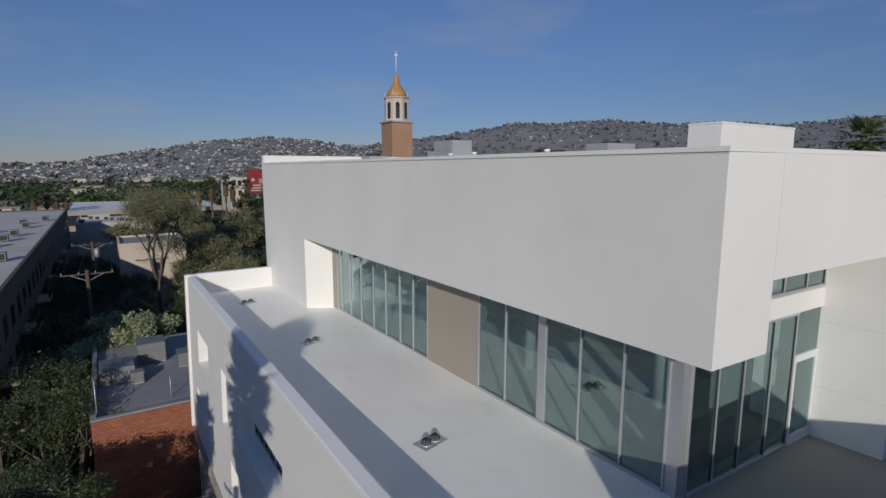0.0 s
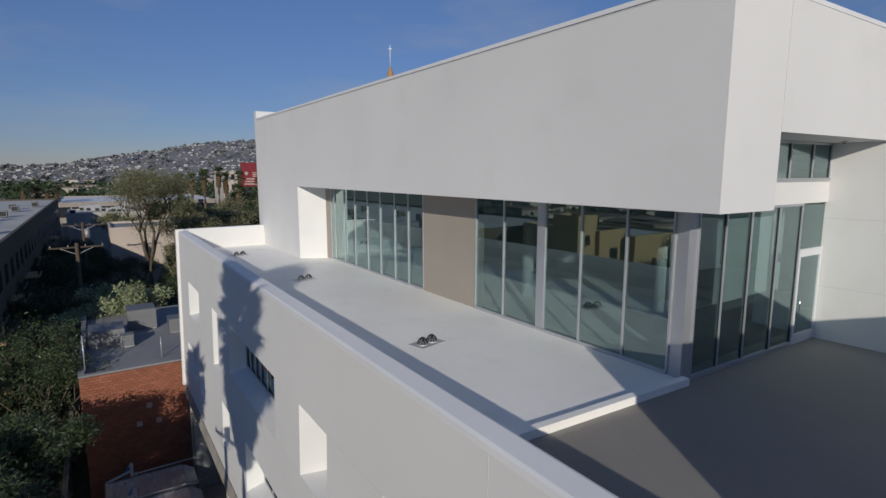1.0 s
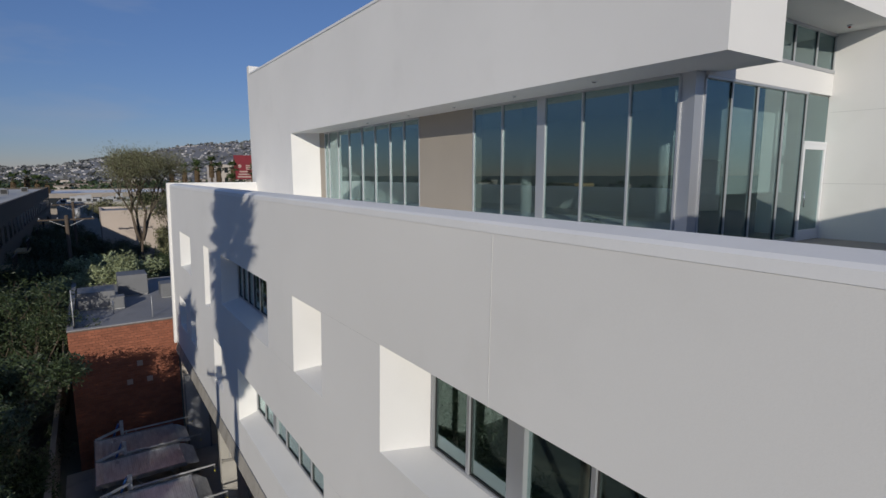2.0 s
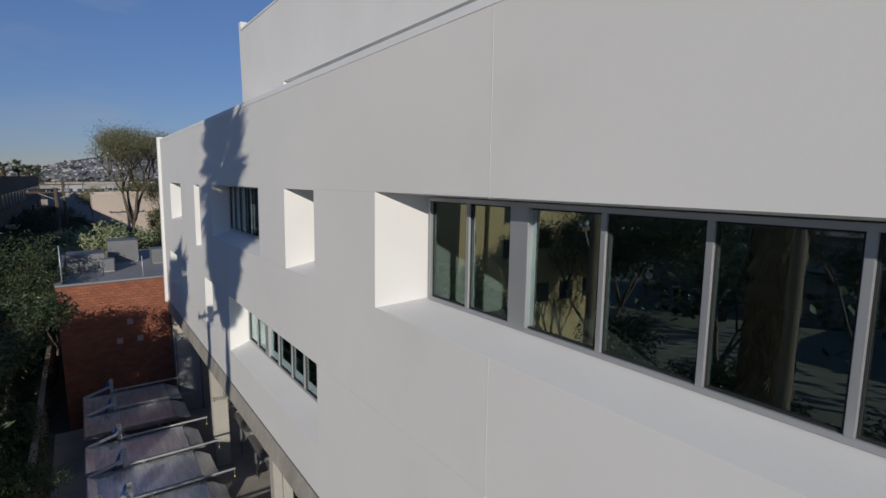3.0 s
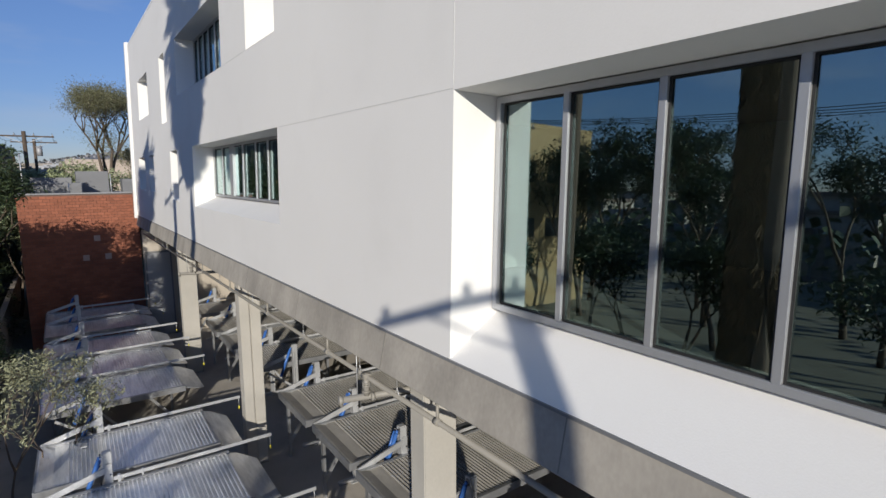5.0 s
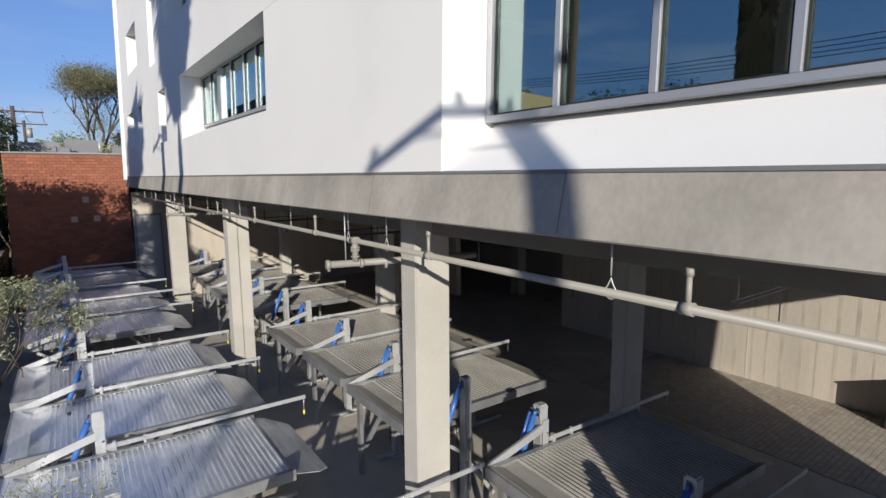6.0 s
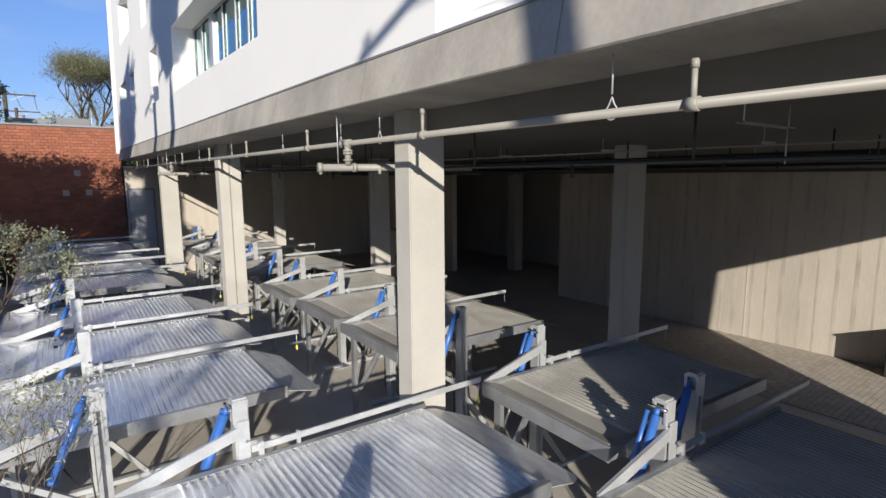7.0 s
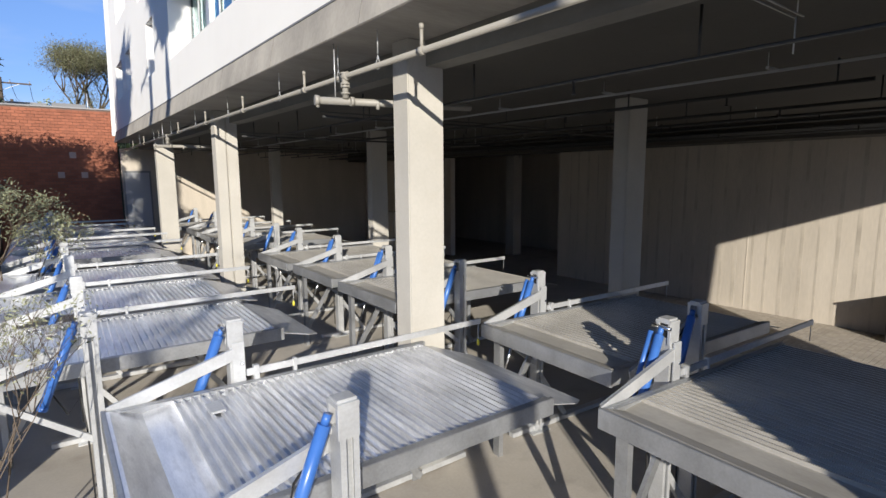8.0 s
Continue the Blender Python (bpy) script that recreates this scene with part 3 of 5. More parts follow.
door = thing("door_1", "glazed aluminium terrace door with a lever handle", "door", (14.55, 5.89, 14.33), kind="structure")
door.rotation_euler.z = -0.03
bm = bmesh.new()
for q in ((0.0, 0.0, 0.09, 2.40), (1.12, 0.0, 1.21, 2.40), (0.09, 0.0, 1.12, 0.26), (0.09, 2.28, 1.12, 2.40)):
    box(bm, q[0], -0.05, q[1], q[2], 0.03, q[3], 0.006)
part("leaf", bm, ALU_WHITE, door)
pn = part("pane", cube(0.09, -0.012, 0.26, 1.12, 0.0, 2.28), GLASS_UP, door)
pn.visible_shadow = False
part("transom", cube(0.0, -0.06, 2.40, 1.21, 0.04, 2.48, 0.006), ALU_WHITE, door)
pn = part("top_light", cube(0.03, -0.012, 2.48, 1.18, 0.0, 3.60), GLASS_UP, door)
pn.visible_shadow = False
hd = part("door_handle", rod((0.14, -0.10, 0.85), (0.14, -0.10, 1.25), 0.016), CHROME, door, "vertical chrome pull handle")
bm = bmesh.new()
for z in (0.9, 1.2):
    tube(bm, [(0.14, -0.10, z), (0.14, -0.04, z)], 0.012, 6)
part("bracket", bm, CHROME, hd)

east = tagged(new("wall_east_wing"), "white stucco wing wall beside the terrace door", "wall", kind="structure")
bm = bmesh.new()
prism(bm, [(15.76, 5.85), (15.84, 4.2), (24, 4.0), (24, 5.85)], 14.2, 19.47)
part("wall_block", bm, STUCCO, east)
for z in (15.75, 17.55):
    bm = bmesh.new()
    prism(bm, [(15.757, 5.80), (15.837, 4.2), (15.85, 4.2), (15.77, 5.80)], z, z + 0.014)
    part("plaster_joint", bm, JOINT, east)

# penthouse interior
tagged(part("wall_core", cube(12.7, 6.75, 14.375, 15.7, 6.95, 19.45), ROOM_WHITE), "white plaster core wall just inside the side windows", "wall", kind="structure")
tagged(part("floor_penthouse", cube(10.1, 6.1, 14.30, 25.9, 33.2, 14.375), mat("polished_slab", (0.32, 0.32, 0.30), 0.35, var=0.1, s1=0.5, bump=0.03)), "polished concrete floor inside the glazed storey", "floor", kind="structure")
tagged(part("wall_penthouse_inner", cube(19.0, 6.1, 14.38, 19.2, 26, 18.6), ROOM), "plain inner wall of the glazed storey", "wall", kind="structure")
tagged(part("ceiling", cube(10.0, 6.96, 18.55, 26, 26, 18.7), ROOM), "plain white inner ceiling", "ceiling", kind="structure")
for x, y in ((12.6, 8.3), (12.6, 13.6), (12.6, 18.9), (16.2, 10.5)):
    c = thing("interior_column", "round white column inside the glazed storey", "column", (x, y, 14.375), "interior columns")
    part("shaft", rod((0, 0, 0), (0, 0, 4.17), 0.2, 20), ALU_WHITE, c)

# added dark block: gives the lower panes the look of reflected dark deck
lc = thing("low_cabinet", "long low dark block standing in for the dark deck reflected in the panes", "cabinet", (10.9, 6.30, 14.375))
part("body", cube(0, 0, 0.06, 4.5, 0.40, 1.12, 0.01), PIPE_DARK, lc)
part("top", cube(-0.02, -0.02, 1.12, 4.52, 0.42, 1.15, 0.006), PIPE_DARK, lc)
part("plinth", cube(0.03, 0.03, 0, 4.47, 0.38, 0.06), BLACK, lc)

# ---- roof equipment behind the parapet ----
tagged(part("roof_upper", cube(9.0, 5.2, 21.3, 25.9, 33.0, 21.5), MEMBRANE), "white membrane of the upper roof", "roof", kind="structure")
b = thing("stair_tower", "white stucco stair tower rising behind the upper roof", "tower", (26.5, 15.0, 0))
part("shell", cube(0, 0, 0, 7.7, 1.8, 23.84), STUCCO, b)
part("cap", cube(-0.03, -0.03, 23.84, 7.73, 1.83, 23.92), COPING, b)


def rooftop_unit(x, y, w, d, h, col=AC):
    u = thing("rooftop_unit", "boxy grey rooftop air handling unit", "air conditioner", (x, y, 21.5), "rooftop units")
    part("casing", cube(0, 0, 0.12, w, d, h, 0.02), col, u)
    bm = bmesh.new()
    for k in range(7):
        z = 0.3 + (h - 0.5) * k / 7
        box(bm, -0.02, 0.1, z, 0.0, d - 0.1, z + 0.05)
    part("louvre", bm, GALV_FRAME, u)
    part("fan_ring", rod((w / 2, d / 2, h - 0.02), (w / 2, d / 2, h + 0.12), min(w, d) * 0.33, 16), BLACK, u)
    for yy in (0.1, d - 0.2):
        part("skid", cube(0.05, yy, 0, w - 0.05, yy + 0.1, 0.12), GALV_FRAME, u)


for q in ((13.5, 20.0, 1.1, 1.6, 1.35), (13.5, 21.6, 0.6, 0.6, 0.9), (14.2, 22.8, 0.5, 0.5, 0.9), (16.4, 15.5, 1.4, 3.4, 0.75), (24.0, 20.0, 2.4, 1.6, 1.5), (11.5, 24.5, 1.0, 1.0, 0.7), (13.2, 13.9, 0.5, 0.5, 0.62)):
    rooftop_unit(*q)
for x, y in ((12.0, 16.3), (12.2, 18.2), (12.2, 12.6)):
    v = thing("vent_pipe", "short white roof vent pipe", "vent", (x, y, 21.5), "roof vents")
    part("pipe", rod((0, 0, 0), (0, 0, 0.62), 0.06, 12), COPING, v)
    part("cowl", rod((0, 0, 0.60), (0, 0, 0.68), 0.10, 12), COPING, v)

# ---- south end: tall screen wall, open at ground level for the driveway ----
so = tagged(new("wall_south"), "tall white stucco end wall with a driveway opening", "wall", kind="structure")
SLOPE = ((3.5, 18.12), (11.15, 17.52), (24.0, 16.5))


def upright(outline, y0, y1):
    """A wall with the given outline in x and z between two planes of constant y."""
    bm = bmesh.new()
    a, b = ([bm.verts.new((x, y, z)) for x, z in outline] for y in (y0, y1))
    bm.faces.new(a)
    bm.faces.new(b[::-1])
    for i in range(len(a)):
        j = (i + 1) % len(a)
        bm.faces.new((a[i], b[i], b[j], a[j]))
    bmesh.ops.recalc_face_normals(bm, faces=bm.faces[:])
    return bm


part("wall_solid", upright([(3.5, 5.8), (11.15, 5.8), SLOPE[1], SLOPE[0]], -2.2, -1.95), STUCCO, so)
part("wall_base", upright([(2.75, 0), (11.15, 0), (11.45, 5.8), (2.75, 5.8)], -2.2, -1.95), CONC_WALL, so)
part("wall_over_drive", upright([(11.15, 5.80), (24.0, 5.80), SLOPE[2], SLOPE[1]], -2.2, -1.95), STUCCO, so)
part("coping", upright([(x, z) for x, z in SLOPE] + [(x, z + 0.06) for x, z in SLOPE[::-1]], -2.24, -1.91), COPING, so)
tagged(part("wall_east_close", cube(24.0, -2.2, 0, 24.3, 34.2, 14.3), STUCCO), "plain white east wall of the building", "wall", kind="structure")

# ---- open garage under the building ----
beam = tagged(part("edge_beam", upright([(3.495, 6.665), (3.385, 6.145), (3.40, 6.13), (4.45, 6.13), (4.45, 6.665)], -1.95, 32.2), CONCRETE), "raw concrete edge beam with form stains", "beam", kind="structure")
part("flashing", cube(3.479, -1.95, 6.643, 3.50, 32.2, 6.672), AC_OLD, beam, "thin grey metal flashing under the stucco")
tagged(part("drop_beam", cube(4.46, -1.95, 5.80, 4.78, 32.2, 6.17), CONC_DROP), "concrete drop beam over the columns, toned for its shade", "beam", kind="structure")
for y in (-0.2, 2.9, 6.0, 9.1, 12.2, 15.3, 18.4, 21.5, 24.6, 27.7, 30.8):
    part("form_joint", bar(bmesh.new(), (3.387, y, 6.16), (3.492, y, 6.655), 0.012, 0.006), CONC_DROP, beam)
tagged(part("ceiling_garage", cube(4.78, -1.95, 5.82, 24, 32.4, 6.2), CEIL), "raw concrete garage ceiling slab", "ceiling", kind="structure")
tagged(part("wall_garage_back", cube(17.8, 1.0, 0, 18.1, 15.0, 5.84), CONC_WALL), "board marked concrete garage back wall", "wall", kind="structure")
tagged(part("wall_garage_back_far", cube(17.8, 22.5, 0, 18.1, 32.4, 5.84), CONC_WALL), "board marked concrete garage back wall", "wall", kind="structure")
tagged(part("wall_garage_deep", cube(23.7, -1.9, 0, 24.0, 32.4, 5.84), CONC_WALL), "dark far wall of the garage", "wall", kind="structure")
tagged(part("wall_garage_end", cube(3.6, 32.0, 0, 24.0, 32.35, 5.84), CONC_WALL), "pale concrete garage end wall", "wall", kind="structure")
sd = thing("door_2", "tall grey steel service door in the garage end wall", "door", (3.62, 31.94, 0), kind="structure")
part("leaf", cube(0.08, 0, 0.02, 1.2, 0.05, 4.6, 0.004), AC, sd)
for q in ((0.0, 0.0, 0.08, 4.7), (1.2, 0.0, 1.28, 4.7), (0.08, 4.6, 1.2, 4.7)):
    part("door_frame", cube(q[0], -0.02, q[1], q[2], 0.06, q[3]), AC_OLD, sd)
part("door_handle", rod((1.1, -0.05, 1.0), (1.1, -0.05, 1.2), 0.015), CHROME, sd)
bw = tagged(new("wall_forms"), "shallow vertical board joints of the garage wall", "wall", kind="structure")
for k in range(30):
    y = 1.3 + 0.45 * k + 0.03 * math.sin(k * 2.3)
    part("board_joint", cube(17.797, y, 0.02, 17.80, y + 0.085 + 0.03 * math.sin(k * 1.9), 5.5), BOARD, bw)
part("board_joint", cube(17.792, 7.3, 0.02, 17.80, 7.33, 5.5), CONC_WALL, bw)
# near-black band, the shade above the back wall put into its colour
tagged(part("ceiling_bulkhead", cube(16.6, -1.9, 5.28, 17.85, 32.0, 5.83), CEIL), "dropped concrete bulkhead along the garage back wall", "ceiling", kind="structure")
# paver strip along the back wall
pv = tagged(new("pavement"), "small square concrete pavers on the garage floor", "pavement", kind="structure")


def column(x, y, w, d, top, groove=True):
    c = tagged(new("concrete_column"), "smooth square concrete column", "column", group="garage columns", kind="structure")
    c.location = (x, y, 0)
    bm = bmesh.new()
    if groove:
        box(bm, 0, 0, 0, w * 0.46, d, top, 0.012)
        box(bm, w * 0.46, 0.05, 0, w * 0.52, d - 0.03, top)
        box(bm, w * 0.52, 0, 0, w, d, top, 0.012)
    else:
        box(bm, 0, 0, 0, w, d, top, 0.015)
    part("shaft", bm, CONC_COL, c)
    part("base_joint", cube(-0.012, -0.012, 0.0, w + 0.012, d + 0.012, 0.06), CONCRETE, c)
    return c


column(4.16, 6.10, 0.60, 0.38, 6.14, groove=False)
column(4.06, 15.42, 0.59, 0.40, 6.14)
column(4.08, 24.70, 0.66, 0.40, 6.14, groove=False)
for x, y, w in ((9.40, 6.2, 0.64), (8.90, 15.4, 0.60), (8.85, 24.7, 0.45)):
    column(x, y, w, 0.34, 5.84, groove=False)
for x, y in ((20.5, 16.2), (20.5, 20.4)):
    column(x, y, 0.6, 0.6, 5.84, groove=False)
dr = thing("door_frame", "pale closed service door in the dark garage", "door", (22.4, 15.6, 0), kind="structure")
part("leaf", cube(0, 0, 0, 0.08, 1.0, 2.1, 0.01), ALU_WHITE, dr)
cab = thing("equipment_cabinet", "large grey lift power cabinet against the wall", "cabinet", (13.6, 20.6, 0))
part("body", cube(0, 0, 0.1, 0.7, 3.2, 2.6, 0.015), CONC_COL, cab)
part("plinth", cube(0.03, 0.03, 0, 0.67, 3.17, 0.1), CONCRETE, cab)
for k in range(3):
    dd = part("door", cube(-0.015, 0.05 + k * 1.04, 0.15, 0.0, 1.05 + k * 1.04, 2.55, 0.004), CONC_COL, cab)
    part("handle", cube(-0.04, 0.98 + k * 1.04, 1.2, -0.015, 1.01 + k * 1.04, 1.4), BLACK, dd)
# dark box put in place of a shadow on the back wall
ob = thing("utility_box", "dark box in place of a shadow on the back wall", "box", (17.0, 1.25, 0))
part("body", cube(0, 0, 0, 0.78, 2.3, 1.12, 0.02), mat("shadow_brown", (0.03, 0.026, 0.022), 0.8), ob)
part("lid", cube(-0.03, -0.03, 1.12, 0.80, 2.33, 1.17, 0.01), mat("shadow_brown_lid", (0.03, 0.026, 0.022), 0.8), ob)

# ---- sprinkler main along the edge ----
sp = thing("sprinkler_main", "cream painted sprinkler main hung below the edge beam", "pipe", (0, 0, 0))
PX, PZ = 3.65, 5.70
bm = bmesh.new()
tube(bm, [(PX, -1.9, PZ), (PX, 31.9, PZ)], 0.036, 12)
part("main_pipe", bm, PIPE, sp)
for k, y in enumerate([1.93, 5.05, 8.3, 11.5, 14.6, 17.9, 21.2, 24.5, 27.6, -1.2]):
    bm = bmesh.new()
    tube(bm, [(PX, y, PZ), (PX, y, PZ + 0.24)], 0.021, 10)
    tube(bm, [(PX, y, PZ + 0.23), (PX, y, PZ + 0.29)], 0.029, 10)
    part("riser", bm, PIPE, sp)
    part("collar", rod((PX, y - 0.045, PZ), (PX, y + 0.045, PZ), 0.050, 12), PIPE, sp)
for y in (2.56, 6.0, 7.1, 9.4, 12.6, 15.7, 19.0, 22.2, 25.6, 28.6, 30.2, -0.4):
    bm = bmesh.new()
    tube(bm, [(PX, y, PZ + 0.14), (PX, y, 6.16)], 0.008, 6)
    pts = [(PX, y + 0.05 * math.sin(a), PZ + 0.01 + 0.06 * math.cos(a) + (0.05 if math.cos(a) > 0.9 else 0)) for a in np.linspace(0, 2 * math.pi, 13)]
    tube(bm, pts, 0.007, 4, cap=False)
    part("clevis_hanger", bm, GALV_FRAME, sp)
for y in (6.9, 19.7):
    bm = bmesh.new()
    tube(bm, [(PX, y, PZ), (PX, y, PZ - 0.30)], 0.045, 12)
    tube(bm, [(PX, y - 0.075, PZ), (PX, y + 0.075, PZ)], 0.058, 12)
    for z in (0.05, -0.09, -0.13, -0.22):
        tube(bm, [(PX, y, PZ + z), (PX, y, PZ + z - 0.022)], 0.068, 12)
    valve = part("valve_body", bm, PIPE, sp, "cream painted valve body with flanges")
    for k in range(6):
        a = math.pi / 3 * k
        part("bolt", rod((PX + 0.058 * math.cos(a), y + 0.058 * math.sin(a), PZ - 0.16), (PX + 0.058 * math.cos(a), y + 0.058 * math.sin(a), PZ - 0.085), 0.009, 6), PIPE, valve)
    bm = bmesh.new()
    tube(bm, [(PX - 0.36, y + 0.13, PZ - 0.335), (PX + 1.9, y - 0.45, PZ - 0.335)], 0.052, 14)
    tube(bm, [(PX - 0.40, y + 0.14, PZ - 0.335), (PX - 0.34, y + 0.125, PZ - 0.335)], 0.070, 14)
    tube(bm, [(PX + 0.06, y - 0.02, PZ - 0.335), (PX + 0.11, y - 0.03, PZ - 0.335)], 0.066, 14)
    part("cross_main", bm, PIPE, sp, "cream painted cross main running in under the slab")
    part("drain_plug", rod((PX + 0.45, y - 0.11, PZ - 0.335), (PX + 0.45, y - 0.11, PZ - 0.43), 0.026), PIPE, sp)
    part("drain_plug", rod((PX - 0.36, y + 0.13, PZ - 0.335), (PX - 0.36, y + 0.13, PZ - 0.43), 0.026), PIPE, sp)
    part("hanger_rod", rod((PX - 0.12, y + 0.07, PZ - 0.28), (PX - 0.12, y + 0.07, 6.16), 0.009, 6), GALV_FRAME, sp)
# dark branch lines under the ceiling
for x, zz in ((4.98, 5.36), (8.6, 5.50), (10.6, 5.46), (12.5, 5.50), (15.0, 5.42), (20.0, 5.40)):
    br = thing("sprinkler_branch", "dark sprinkler branch line hung from the ceiling", "pipe", (x, 0, 0), "ceiling branch lines")
    part("pipe", rod((0, 2.2 if x > 6 else -1.6, zz), (0, 31.5, zz), 0.03 if x > 6 else 0.018, 8), PIPE_DARK, br)
    for y in np.arange(2.6, 31, 3.1):
        part("drop_rod", rod((0, y, zz), (0, y, 5.83), 0.014, 6), PIPE_DARK, br)
    for y in np.arange(4.0, 31, 3.1):
        part("sprinkler_head", tube(bmesh.new(), [(0, y, zz), (0, y, zz - 0.12), (0, y, zz - 0.15)], [0.02, 0.015, 0.035], 8), PIPE_DARK, br)
for y, zz in ((9.5, 5.45), (14.5, 5.4), (21.0, 5.45)):
    br = thing("ceiling_conduit", "thin conduit strung across the garage ceiling", "conduit", (0, y, 0), "ceiling conduits")
    part("pipe", rod((4.5, 0, zz), (17.7, 0, zz), 0.025, 8), PIPE_DARK, br)
    part("conduit", rod((4.5, 0.12, zz + 0.1), (17.7, 0.12, zz + 0.1), 0.012, 6), PIPE_DARK, br)
    for x in np.arange(5.5, 17.5, 2.6):
        part("drop_rod", rod((x, 0, zz), (x, 0, 5.83), 0.012, 6), PIPE_DARK, br)
for x, y, turn in ((11.45, 12.9, 12), (10.4, 19.0, 12)):
    lf = thing("strip_light", "unlit fluorescent strip fitting hung below the ceiling", "strip light", (x, y, 5.30), "garage strip lights")
    lf.rotation_euler.z = radians(turn)
    # body and tube coloured dark to suit the dimness under the ceiling
    part("body", cube(-0.05, 0, 0, 0.05, 1.25, 0.05, 0.01), PIPE_DARK, lf)
    part("tube_lamp", rod((0, 0.02, -0.02), (0, 1.23, -0.02), 0.014, 8), CONC_DROP, lf)
    for yy in (0.2, 1.05):
        part("chain", rod((0, yy, 0.06), (0, yy, 0.53), 0.006, 4), GALV_FRAME, lf)
# pale conduit pairs clipped below the slab
for x, zz in ((7.6, 5.60), (13.2, 5.55)):
    cp = thing("conduit_pair", "pair of thin pale conduits on strut hangers", "conduit", (x, 0, zz), "conduit pairs")
    for dx in (-0.05, 0.05):
        part("conduit", rod((dx, -1.2, 0), (dx, 31.0, 0), 0.012, 6), AC, cp)
    for y in np.arange(0.6, 31, 2.4):
        part("strut_channel", cube(-0.16, y - 0.02, 0.012, 0.16, y + 0.02, 0.045), GALV_FRAME, cp)
        part("drop_rod", rod((-0.14, y, 0.04), (-0.14, y, 5.83 - zz), 0.006, 5), GALV_FRAME, cp)
st = thing("strut_rack", "short pale strut rack hung from the garage ceiling", "bracket", (4.9, 1.95, 5.62))
for dy in (-0.03, 0.03):
    part("strut_channel", cube(-0.5, dy - 0.006, 0, 0.45, dy + 0.006, 0.01), GALV_RAIL, st)
for x in (-0.45, 0.4):
    part("drop_rod", rod((x, 0, 0.02), (x, 0, 0.20), 0.006, 5), GALV_FRAME, st)
part("hanger_rod", rod((0.38, 0, 0.0), (0.38, 0, -0.30), 0.007, 5), GALV_FRAME, st)
# cable tray and pipe bundle in front of the back wall
for x, zz, r in ((16.2, 5.40, 0.035), (15.7, 5.44, 0.045), (14.2, 5.52, 0.03), (16.5, 5.50, 0.05)):
    pb = thing("service_pipe", "dark service pipe hung along the garage back wall", "pipe", (x, 0, zz), "service pipes")
    part("pipe", rod((0, 1.5, 0), (0, 31.4, 0), r, 8), PIPE_DARK, pb)
    for y in np.arange(3.0 + x % 1, 31, 4.4):
        part("hanger", rod((0, y, 0), (0, y, 5.83 - zz), 0.008, 5), PIPE_DARK, pb)


# ---- two level car lifts ----
PW = 2.38   # platform width
PL = 3.15   # ribbed length


def deck_mesh():
    """Ribbed tray: sloping end plate at the west, narrow ribs across, a smooth strip at the east."""
    bm = bmesh.new()
    xs, zs = [-0.52, -0.49, -0.22, -0.02], [0.07, 0.07, -0.02, 0.0]
    period = 0.085
    for k in range(int(PL / period)):
        x = k * period
        xs += [x, x + 0.054, x + 0.060, x + 0.074, x + 0.080]
        zs += [0.0, 0.0, 0.040, 0.040, 0.0]
    xs += [PL + 0.02]
    zs += [0.0]
    a = [bm.verts.new((x, 0.05, z)) for x, z in zip(xs, zs)]
    b = [bm.verts.new((x, PW - 0.05, z)) for x, z in zip(xs, zs)]
    for i in range(len(xs) - 1):
        bm.faces.new((a[i], a[i + 1], b[i + 1], b[i]))
    bmesh.ops.recalc_face_normals(bm, faces=bm.faces[:])
    if sum(f.normal.z for f in bm.faces) < 0:
        bmesh.ops.reverse_faces(bm, faces=bm.faces[:])
    bmesh.ops.solidify(bm, geom=bm.faces[:], thickness=0.006)
    bmesh.ops.recalc_face_normals(bm, faces=bm.faces[:])
    return bm


def car_lift(steel, label):
    lift = thing("car_lift", label, "car lift", (0, 0, 0), "car parking lifts")
    plat = part("platform", deck_mesh(), steel, lift, "ribbed galvanised steel platform")
    # the raised ribs are rubbed bright
    plat.data.materials.append(RIB)
    for f in plat.data.polygons:
        if f.center.z > 0.02 and f.center.x > 0:
            f.material_index = 1
    for y, inner in ((0.0, 0.05), (PW - 0.05, PW - 0.09)):
        bm = bmesh.new()
        box(bm, -0.54, y, -0.12, PL + 0.06, y + 0.05, 0.06, 0.006)
        # folded top lip and bottom flange
        box(bm, -0.40, inner, 0.048, PL + 0.02, inner + 0.04, 0.056)
        box(bm, -0.40, inner, -0.12, PL + 0.02, inner + 0.04, -0.112)
        part("side_rail", bm, GALV_RAIL, plat)
    bm = bmesh.new()
    prism(bm, [(PL, 0.02), (PL + 0.45, 0.02), (PL + 0.62, 0.12), (PL + 0.62, PW - 0.40), (PL + 0.24, PW - 0.02), (PL, PW - 0.02)], -0.012, 0.0)
    for v in bm.verts:
        v.co.z -= max(0, v.co.x - PL) * 0.24
    lip = part("ramp_lip", bm, steel, plat, "smooth tapered steel ramp lip")
    bm = bmesh.new()
    for y in (0.5, PW / 2, PW - 0.5):
        bar(bm, (PL - 0.1, y, -0.09), (PL + 0.42, y, -0.19), 0.05, 0.05)
    part("lip_bracket", bm, GALV_FRAME, lip)
    bm = bmesh.new()
    box(bm, -0.56, 0.0, -0.13, -0.52, PW, 0.075, 0.006)
    part("end_stop", bm, GALV_RAIL, plat)
    for x in (0.4, 1.5, 2.6):
        bm = bmesh.new()
        box(bm, x, 0.05, -0.11, x + 0.08, PW - 0.05, -0.012)
        part("cross_member", bm, GALV_FRAME, plat)
    if steel is GALV:
        bm = bmesh.new()
        box(bm, 0.30, PW - 0.62, 0.026, 0.44, PW - 0.36, 0.05, 0.006)
        part("wheel_stop", bm, GALV_FRAME, plat)
    return lift


